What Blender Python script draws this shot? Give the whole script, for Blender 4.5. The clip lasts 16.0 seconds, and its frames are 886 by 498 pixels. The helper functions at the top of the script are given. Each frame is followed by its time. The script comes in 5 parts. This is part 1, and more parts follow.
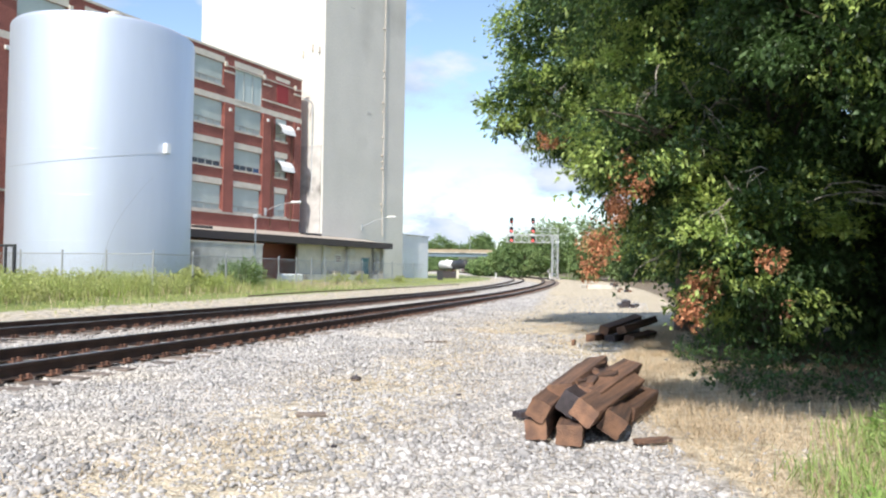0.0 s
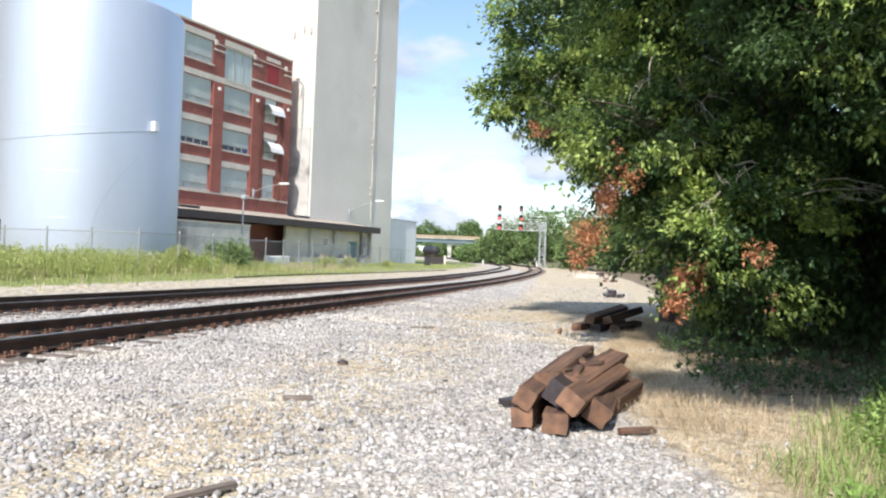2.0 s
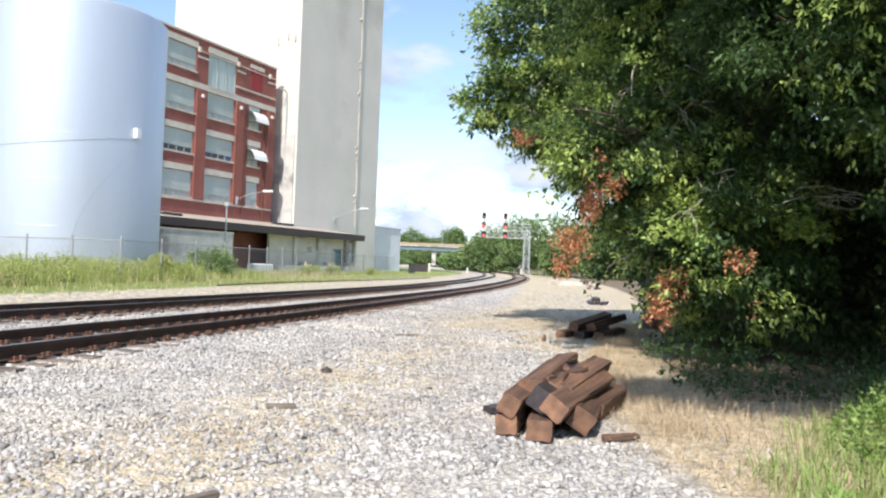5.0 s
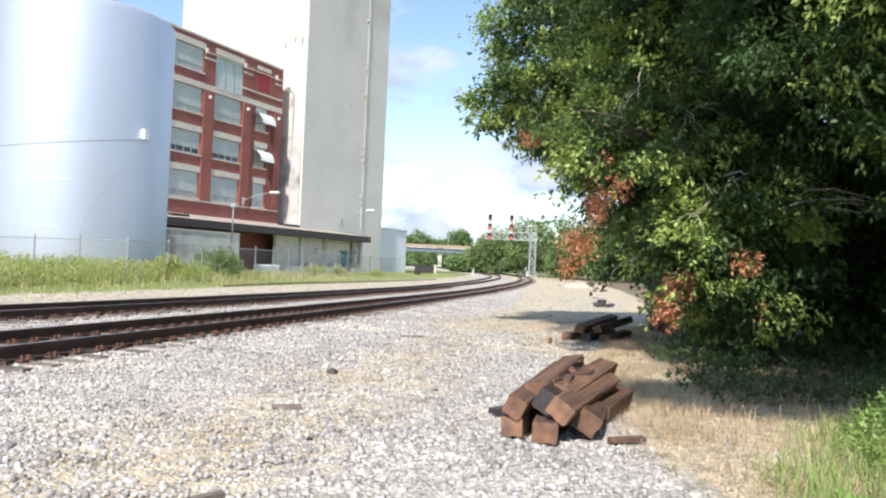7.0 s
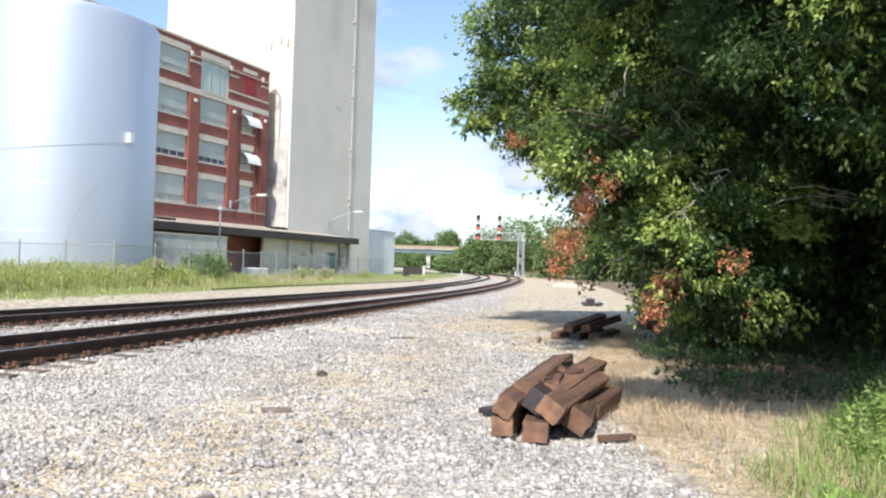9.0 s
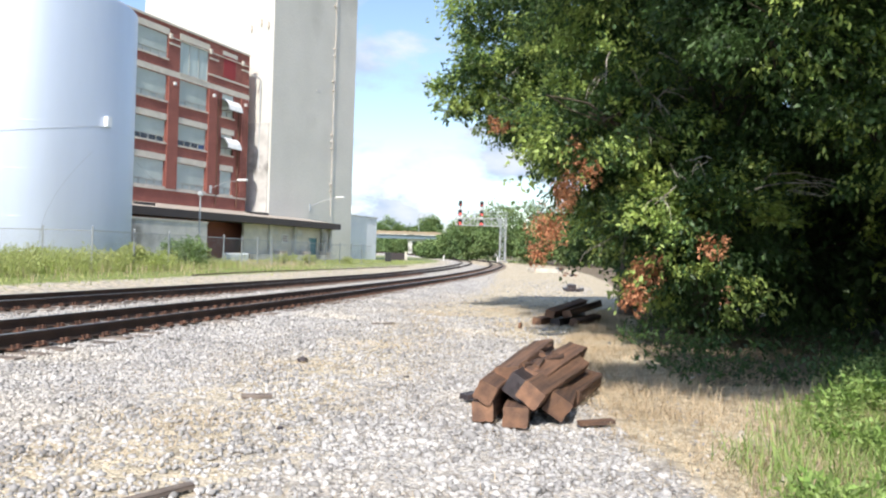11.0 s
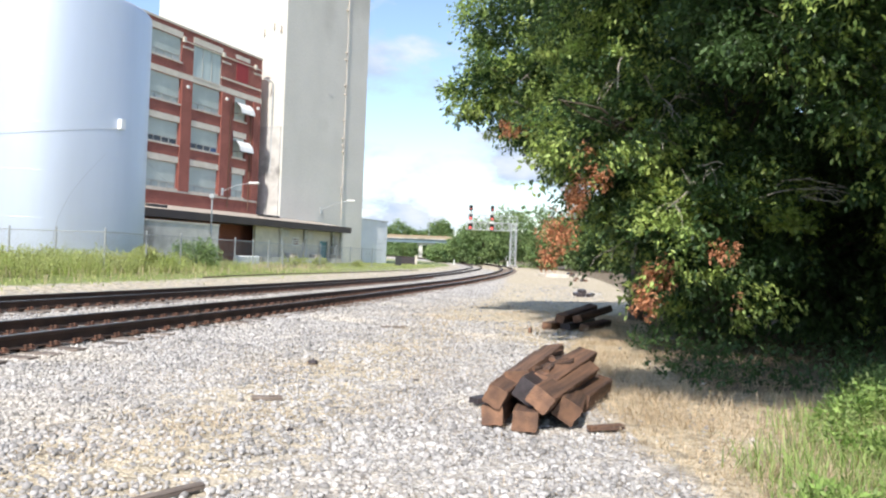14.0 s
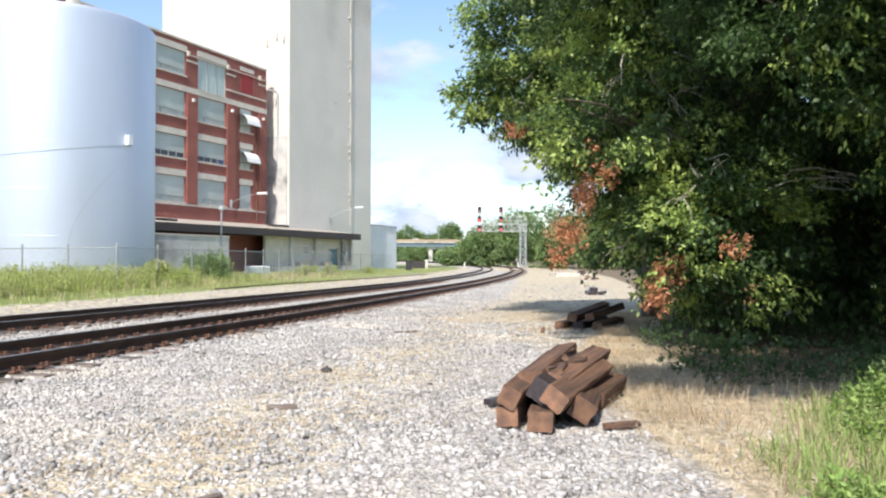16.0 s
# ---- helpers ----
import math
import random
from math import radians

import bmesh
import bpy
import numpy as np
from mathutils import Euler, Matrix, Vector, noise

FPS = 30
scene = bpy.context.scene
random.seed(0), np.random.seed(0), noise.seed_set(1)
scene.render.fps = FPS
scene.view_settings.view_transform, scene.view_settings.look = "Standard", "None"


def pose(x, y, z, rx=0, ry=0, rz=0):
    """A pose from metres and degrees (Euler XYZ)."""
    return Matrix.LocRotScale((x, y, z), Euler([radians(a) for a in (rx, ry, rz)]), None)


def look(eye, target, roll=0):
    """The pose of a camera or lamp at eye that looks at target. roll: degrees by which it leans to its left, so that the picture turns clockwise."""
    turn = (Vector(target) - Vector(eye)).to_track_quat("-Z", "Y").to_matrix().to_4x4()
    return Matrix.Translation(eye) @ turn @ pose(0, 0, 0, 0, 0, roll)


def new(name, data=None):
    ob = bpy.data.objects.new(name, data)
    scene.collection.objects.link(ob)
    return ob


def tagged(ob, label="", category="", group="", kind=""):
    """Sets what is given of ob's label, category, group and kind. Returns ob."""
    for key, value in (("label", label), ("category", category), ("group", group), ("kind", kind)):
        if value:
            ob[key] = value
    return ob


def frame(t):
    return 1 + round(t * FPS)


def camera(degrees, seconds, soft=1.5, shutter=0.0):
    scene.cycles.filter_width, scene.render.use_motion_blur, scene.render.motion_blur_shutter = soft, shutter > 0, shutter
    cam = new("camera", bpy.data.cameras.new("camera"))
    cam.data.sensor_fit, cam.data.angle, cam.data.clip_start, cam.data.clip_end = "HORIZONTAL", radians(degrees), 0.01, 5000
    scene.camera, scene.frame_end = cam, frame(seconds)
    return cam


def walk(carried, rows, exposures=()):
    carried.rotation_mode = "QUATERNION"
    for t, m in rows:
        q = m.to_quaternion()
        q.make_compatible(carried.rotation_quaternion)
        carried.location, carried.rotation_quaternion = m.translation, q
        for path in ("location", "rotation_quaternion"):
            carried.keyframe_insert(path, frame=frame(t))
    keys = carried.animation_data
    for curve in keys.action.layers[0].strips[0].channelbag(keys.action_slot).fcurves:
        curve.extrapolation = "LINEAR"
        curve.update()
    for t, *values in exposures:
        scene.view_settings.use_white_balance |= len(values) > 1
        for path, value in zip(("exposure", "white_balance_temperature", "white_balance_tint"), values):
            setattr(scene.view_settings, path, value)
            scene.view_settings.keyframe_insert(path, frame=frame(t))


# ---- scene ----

EYE = 1.5
# seconds, sway x, y, z, pitch, roll, yaw
PATH = [
    (0, 0.000, 0.000, 0.000, 1.640, -0.820, 0.000),
    (0.5, -0.016, -0.008, 0.003, 1.555, -1.579, 0.145),
    (1, -0.019, 0.000, -0.001, 1.318, -2.149, 0.034),
    (1.5, -0.028, 0.002, -0.002, 0.748, -1.980, -0.460),
    (2, -0.031, -0.002, 0.008, 0.578, -2.205, -0.981),
    (2.5, -0.012, -0.012, 0.005, 0.206, -1.910, -1.980),
    (3, 0.003, 0.006, 0.005, 0.004, -1.788, -2.167),
    (3.5, 0.000, 0.006, 0.003, 0.459, -1.769, -2.488),
    (4, -0.010, 0.001, 0.004, 0.803, -1.873, -2.719),
    (4.5, -0.027, -0.005, 0.004, 1.108, -1.994, -2.471),
    (7, -0.030, 0.000, 0.002, 1.316, -2.357, -1.723),
    (7.5, -0.033, -0.003, 0.002, 1.394, -2.368, -1.979),
    (8, -0.038, -0.011, -0.002, 1.632, -2.427, -2.456),
    (8.5, -0.033, -0.009, -0.003, 1.747, -2.363, -2.770),
    (9, -0.030, -0.000, -0.001, 1.419, -1.707, -2.589),
    (9.5, -0.028, -0.001, -0.001, 1.334, -1.488, -2.534),
    (10, -0.015, -0.002, -0.007, 1.598, -1.129, -3.112),
    (10.2, -0.023, 0.002, 0.007, 0.790, -1.273, -3.690),
    (12.5, -0.007, 0.016, -0.002, 0.202, -2.199, -3.767),
    (13, -0.011, 0.009, -0.001, 0.199, -2.150, -3.634),
    (13.5, -0.018, 0.015, 0.006, 0.189, -2.066, -3.395),
    (14, -0.023, -0.001, -0.002, 0.652, -2.164, -3.174),
    (14.5, -0.012, 0.001, -0.003, 0.910, -1.127, -3.063),
    (15, 0.001, 0.006, -0.003, 0.220, -0.353, -2.371),
    (15.5, -0.005, -0.006, 0.001, 0.946, 0.267, -1.995),
    (16, -0.012, -0.005, -0.003, 0.887, -0.047, -2.387),
]

cam = camera(61.0, 16.0, soft=2.2)
walk(cam, [(t, pose(x, y, EYE + z, 90 + p, r, w)) for t, x, y, z, p, r, w in PATH], exposures=[(0, 0.35), (16, 0.35)])

# ---------------------------------------------------------------- light
SUN_WAY = Vector((0.31, 0.95, 0)).normalized()
SUN_UP = radians(46)
sun = new("sun", bpy.data.lights.new("sun", "SUN"))
sun.data.energy, sun.data.angle, sun.data.color = 5.0, radians(0.6), (1.0, 0.94, 0.865)
sun.matrix_world = look((0, 0, 60), Vector((0, 0, 60)) + SUN_WAY * math.cos(SUN_UP) - Vector((0, 0, math.sin(SUN_UP))))


def sky_world():
    w = bpy.data.worlds.new("sky")
    scene.world = w
    w.use_nodes = True
    nt = w.node_tree
    nt.nodes.clear()
    out = nt.nodes.new("ShaderNodeOutputWorld")
    bg = nt.nodes.new("ShaderNodeBackground")
    sky = nt.nodes.new("ShaderNodeTexSky")
    sky.sky_type, sky.sun_disc = "NISHITA", False
    sky.sun_elevation = SUN_UP
    sky.sun_rotation = math.atan2(-SUN_WAY.x, -SUN_WAY.y)
    sky.dust_density, sky.air_density = 0.5, 1.0
    co = nt.nodes.new("ShaderNodeTexCoord")
    mp = nt.nodes.new("ShaderNodeMapping")
    mp.inputs["Scale"].default_value = (2.0, 2.0, 4.4)
    mp.inputs["Location"].default_value = CLOUD_SHIFT
    no = nt.nodes.new("ShaderNodeTexNoise")
    no.inputs["Scale"].default_value, no.inputs["Detail"].default_value, no.inputs["Roughness"].default_value = 2.6, 9, 0.58
    ramp = nt.nodes.new("ShaderNodeValToRGB")
    ramp.color_ramp.elements[0].position, ramp.color_ramp.elements[1].position = 0.49, 0.62
    # more cloud towards the horizon
    sep = nt.nodes.new("ShaderNodeSeparateXYZ")
    low = nt.nodes.new("ShaderNodeMapRange")
    low.inputs["From Min"].default_value, low.inputs["From Max"].default_value = 0.135, 0.185
    low.inputs["To Min"].default_value, low.inputs["To Max"].default_value = 0.10, -0.03
    add = nt.nodes.new("ShaderNodeMath")
    shade = nt.nodes.new("ShaderNodeTexNoise")
    shade.inputs["Scale"].default_value, shade.inputs["Detail"].default_value = 6.5, 7
    tone = nt.nodes.new("ShaderNodeValToRGB")
    tone.color_ramp.elements[0].color, tone.color_ramp.elements[1].color = (2.5, 3.1, 4.1, 1), (3.75, 4.05, 4.4, 1)
    tone.color_ramp.elements[0].position, tone.color_ramp.elements[1].position = 0.40, 0.64
    mix = nt.nodes.new("ShaderNodeMix")
    mix.data_type = "RGBA"
    ln = nt.links.new
    ln(co.outputs["Generated"], mp.inputs["Vector"])
    ln(mp.outputs[0], no.inputs["Vector"])
    ln(mp.outputs[0], shade.inputs["Vector"])
    ln(co.outputs["Generated"], sep.inputs[0])
    ln(sep.outputs["Z"], low.inputs["Value"])
    ln(no.outputs[0], add.inputs[0])
    ln(low.outputs[0], add.inputs[1])
    ln(add.outputs[0], ramp.inputs[0])
    ln(shade.outputs[0], tone.inputs[0])
    ln(ramp.outputs[0], mix.inputs["Factor"])
    ln(sky.outputs[0], mix.inputs["A"])
    ln(tone.outputs[0], mix.inputs["B"])
    ln(mix.outputs["Result"], bg.inputs["Color"])
    bg.inputs["Strength"].default_value = 0.185
    ln(bg.outputs[0], out.inputs["Surface"])


CLOUD_SHIFT = (0.35, 0.1, 0.2)
sky_world()


# ---------------------------------------------------------------- materials
def mat(name, a, b=None, scale=3.0, rough=0.8, metal=0.0, bump=0.3, grain=60.0, vary=0.0, island=False, stain=None, stain_at=0.6, leafy=0.0, stretch=(1, 1, 1), depth=0.01):
    """A two-scale noise material: colour a to b at the large scale, grain in tone and relief at the small one."""
    m = bpy.data.materials.new(name)
    m.use_nodes = True
    nt = m.node_tree
    ln = nt.links.new
    bs = nt.nodes["Principled BSDF"]
    b = b or tuple(c * 0.75 for c in a)
    co = nt.nodes.new("ShaderNodeTexCoord")
    mp = nt.nodes.new("ShaderNodeMapping")
    mp.inputs["Scale"].default_value = stretch
    ln(co.outputs["Object"], mp.inputs[0])

    def noise_node(s, d):
        n = nt.nodes.new("ShaderNodeTexNoise")
        n.inputs["Scale"].default_value, n.inputs["Detail"].default_value = s, d
        ln(mp.outputs[0], n.inputs["Vector"])
        return n

    big, fine = noise_node(scale, 4), noise_node(grain, 3)
    r1 = nt.nodes.new("ShaderNodeValToRGB")
    r1.color_ramp.elements[0].position, r1.color_ramp.elements[1].position = 0.35, 0.65
    r1.color_ramp.elements[0].color, r1.color_ramp.elements[1].color = (*a, 1), (*b, 1)
    ln(big.outputs[0], r1.inputs[0])
    col = r1.outputs[0]
    if stain:
        sn = noise_node(scale * 0.4, 8)
        rs = nt.nodes.new("ShaderNodeValToRGB")
        rs.color_ramp.elements[0].position, rs.color_ramp.elements[1].position = stain_at, stain_at + 0.12
        ln(sn.outputs[0], rs.inputs[0])
        mx = nt.nodes.new("ShaderNodeMix")
        mx.data_type = "RGBA"
        mx.inputs["B"].default_value = (*stain, 1)
        ln(rs.outputs[0], mx.inputs["Factor"])
        ln(col, mx.inputs["A"])
        col = mx.outputs["Result"]
    hs = nt.nodes.new("ShaderNodeHueSaturation")
    mr = nt.nodes.new("ShaderNodeMapRange")
    mr.inputs["To Min"].default_value, mr.inputs["To Max"].default_value = 0.82, 1.18
    ln(fine.outputs[0], mr.inputs["Value"])
    val = mr.outputs[0]
    if vary:
        if island:
            src = nt.nodes.new("ShaderNodeNewGeometry").outputs["Random Per Island"]
        else:
            src = nt.nodes.new("ShaderNodeObjectInfo").outputs["Random"]
        m2 = nt.nodes.new("ShaderNodeMapRange")
        m2.inputs["To Min"].default_value, m2.inputs["To Max"].default_value = 1 - vary, 1 + vary
        ln(src, m2.inputs["Value"])
        mu = nt.nodes.new("ShaderNodeMath")
        mu.operation = "MULTIPLY"
        ln(m2.outputs[0], mu.inputs[0])
        ln(val, mu.inputs[1])
        val = mu.outputs[0]
    ln(val, hs.inputs["Value"])
    ln(col, hs.inputs["Color"])
    ln(hs.outputs[0], bs.inputs["Base Color"])
    bs.inputs["Roughness"].default_value, bs.inputs["Metallic"].default_value = rough, metal
    if bump:
        bp = nt.nodes.new("ShaderNodeBump")
        bp.inputs["Strength"].default_value, bp.inputs["Distance"].default_value = bump, depth
        ln(fine.outputs[0], bp.inputs["Height"])
        ln(bp.outputs[0], bs.inputs["Normal"])
    if leafy:
        tr = nt.nodes.new("ShaderNodeBsdfTranslucent")
        ln(hs.outputs[0], tr.inputs["Color"])
        ms = nt.nodes.new("ShaderNodeMixShader")
        ms.inputs[0].default_value = leafy
        ln(bs.outputs[0], ms.inputs[1])
        ln(tr.outputs[0], ms.inputs[2])
        ln(ms.outputs[0], nt.nodes["Material Output"].inputs["Surface"])
    return m


def brick_mat():
    m = mat("brick", (0.30, 0.10, 0.075), (0.235, 0.078, 0.06), scale=0.5, grain=14, bump=0.15, stain=(0.17, 0.075, 0.06), stain_at=0.62)
    nt = m.node_tree
    bt = nt.nodes.new("ShaderNodeTexBrick")
    bt.inputs["Scale"].default_value = 1.0
    bt.inputs["Brick Width"].default_value, bt.inputs["Row Height"].default_value, bt.inputs["Mortar Size"].default_value = 0.23, 0.075, 0.006
    bt.inputs["Color1"].default_value, bt.inputs["Color2"].default_value, bt.inputs["Mortar"].default_value = (1, 1, 1, 1), (0.72, 0.7, 0.7, 1), (1.5, 1.7, 1.8, 1)
    co = nt.nodes.new("ShaderNodeTexCoord")
    mp = nt.nodes.new("ShaderNodeMapping")
    mp.inputs["Rotation"].default_value = (radians(-90), 0, 0)
    nt.links.new(co.outputs["Object"], mp.inputs[0])
    nt.links.new(mp.outputs[0], bt.inputs["Vector"])
    hs = next(n for n in nt.nodes if n.type == "HUE_SAT")
    mx = nt.nodes.new("ShaderNodeMix")
    mx.data_type, mx.blend_type = "RGBA", "MULTIPLY"
    mx.inputs["Factor"].default_value = 1
    nt.links.new(hs.outputs[0], mx.inputs["A"])
    nt.links.new(bt.outputs[0], mx.inputs["B"])
    nt.links.new(mx.outputs["Result"], nt.nodes["Principled BSDF"].inputs["Base Color"])
    return m


def ground_mat():
    """Gravel, straw, green and bare soil, mixed by the cover of the ground and broken up by noise."""
    m = bpy.data.materials.new("ground")
    m.use_nodes = True
    nt = m.node_tree
    ln = nt.links.new
    bs = nt.nodes["Principled BSDF"]
    co = nt.nodes.new("ShaderNodeTexCoord")
    at = nt.nodes.new("ShaderNodeAttribute")
    at.attribute_name = "cover"
    sep = nt.nodes.new("ShaderNodeSeparateColor")
    ln(at.outputs["Color"], sep.inputs[0])

    def noise_node(s, d=5):
        n = nt.nodes.new("ShaderNodeTexNoise")
        n.inputs["Scale"].default_value, n.inputs["Detail"].default_value = s, d
        ln(co.outputs["Object"], n.inputs["Vector"])
        return n

    def ramp(src, stops):
        r = nt.nodes.new("ShaderNodeValToRGB")
        while len(r.color_ramp.elements) < len(stops):
            r.color_ramp.elements.new(0.5)
        for e, (p, c) in zip(r.color_ramp.elements, stops):
            e.position, e.color = p, (*c, 1)
        ln(src, r.inputs[0])
        return r.outputs[0]

    vo = nt.nodes.new("ShaderNodeTexVoronoi")
    vo.inputs["Scale"].default_value = 30
    ln(co.outputs["Object"], vo.inputs["Vector"])
    vs = nt.nodes.new("ShaderNodeSeparateColor")
    ln(vo.outputs["Color"], vs.inputs[0])
    stone = ramp(vs.outputs[0], [(0.0, (0.26, 0.24, 0.22)), (0.35, (0.43, 0.395, 0.355)), (0.75, (0.52, 0.485, 0.44)), (1.0, (0.64, 0.61, 0.57))])
    straw = ramp(noise_node(30).outputs[0], [(0.3, (0.30, 0.23, 0.155)), (0.5, (0.52, 0.45, 0.33)), (0.68, (0.70, 0.63, 0.50))])
    green = ramp(noise_node(8).outputs[0], [(0.3, (0.10, 0.14, 0.03)), (0.5, (0.20, 0.25, 0.06)), (0.7, (0.34, 0.33, 0.13))])
    soil = ramp(noise_node(12).outputs[0], [(0.3, (0.10, 0.075, 0.05)), (0.6, (0.22, 0.17, 0.11)), (0.8, (0.34, 0.27, 0.17))])
    wob = noise_node(2.2, 8).outputs[0]

    def blend(a, b, weight, lo=0.35, hi=0.65):
        ad = nt.nodes.new("ShaderNodeMath")
        ad.operation = "MULTIPLY_ADD"
        ad.inputs[1].default_value, ad.inputs[2].default_value = 0.9, -0.45
        ln(wob, ad.inputs[0])
        a2 = nt.nodes.new("ShaderNodeMath")
        ln(ad.outputs[0], a2.inputs[0])
        ln(weight, a2.inputs[1])
        mr = nt.nodes.new("ShaderNodeMapRange")
        mr.inputs["From Min"].default_value, mr.inputs["From Max"].default_value = lo, hi
        ln(a2.outputs[0], mr.inputs["Value"])
        mx = nt.nodes.new("ShaderNodeMix")
        mx.data_type = "RGBA"
        ln(mr.outputs[0], mx.inputs["Factor"])
        ln(a, mx.inputs["A"])
        ln(b, mx.inputs["B"])
        return mx.outputs["Result"]

    col = blend(stone, straw, sep.outputs[0])
    # darker and paler patches
    mott = nt.nodes.new("ShaderNodeMix")
    mott.data_type, mott.blend_type = "RGBA", "MULTIPLY"
    mott.inputs["Factor"].default_value = 1
    ln(col, mott.inputs["A"])
    ln(ramp(noise_node(5.5, 9).outputs[0], [(0.36, (0.60, 0.59, 0.58)), (0.5, (1.0, 0.98, 0.95)), (0.64, (1.18, 1.15, 1.1))]), mott.inputs["B"])
    col = mott.outputs["Result"]
    col = blend(col, green, sep.outputs[1])
    col = blend(col, soil, sep.outputs[2])
    ln(col, bs.inputs["Base Color"])
    bs.inputs["Roughness"].default_value = 0.9
    bp = nt.nodes.new("ShaderNodeBump")
    bp.inputs["Strength"].default_value, bp.inputs["Distance"].default_value = 0.7, 0.03
    ln(vo.outputs["Distance"], bp.inputs["Height"])
    ln(bp.outputs[0], bs.inputs["Normal"])
    return m


def glass_mat(name, tint=(0.02, 0.03, 0.04)):
    m = bpy.data.materials.new(name)
    m.use_nodes = True
    bs = m.node_tree.nodes["Principled BSDF"]
    bs.inputs["Base Color"].default_value = (*tint, 1)
    bs.inputs["Roughness"].default_value = 0.06
    bs.inputs["Specular IOR Level"].default_value = 0.8
    return m


def glow_mat(name, colour, strength):
    m = bpy.data.materials.new(name)
    m.use_nodes = True
    bs = m.node_tree.nodes["Principled BSDF"]
    bs.inputs["Base Color"].default_value = (*colour, 1)
    bs.inputs["Emission Color"].default_value = (*colour, 1)
    bs.inputs["Emission Strength"].default_value = strength
    return m


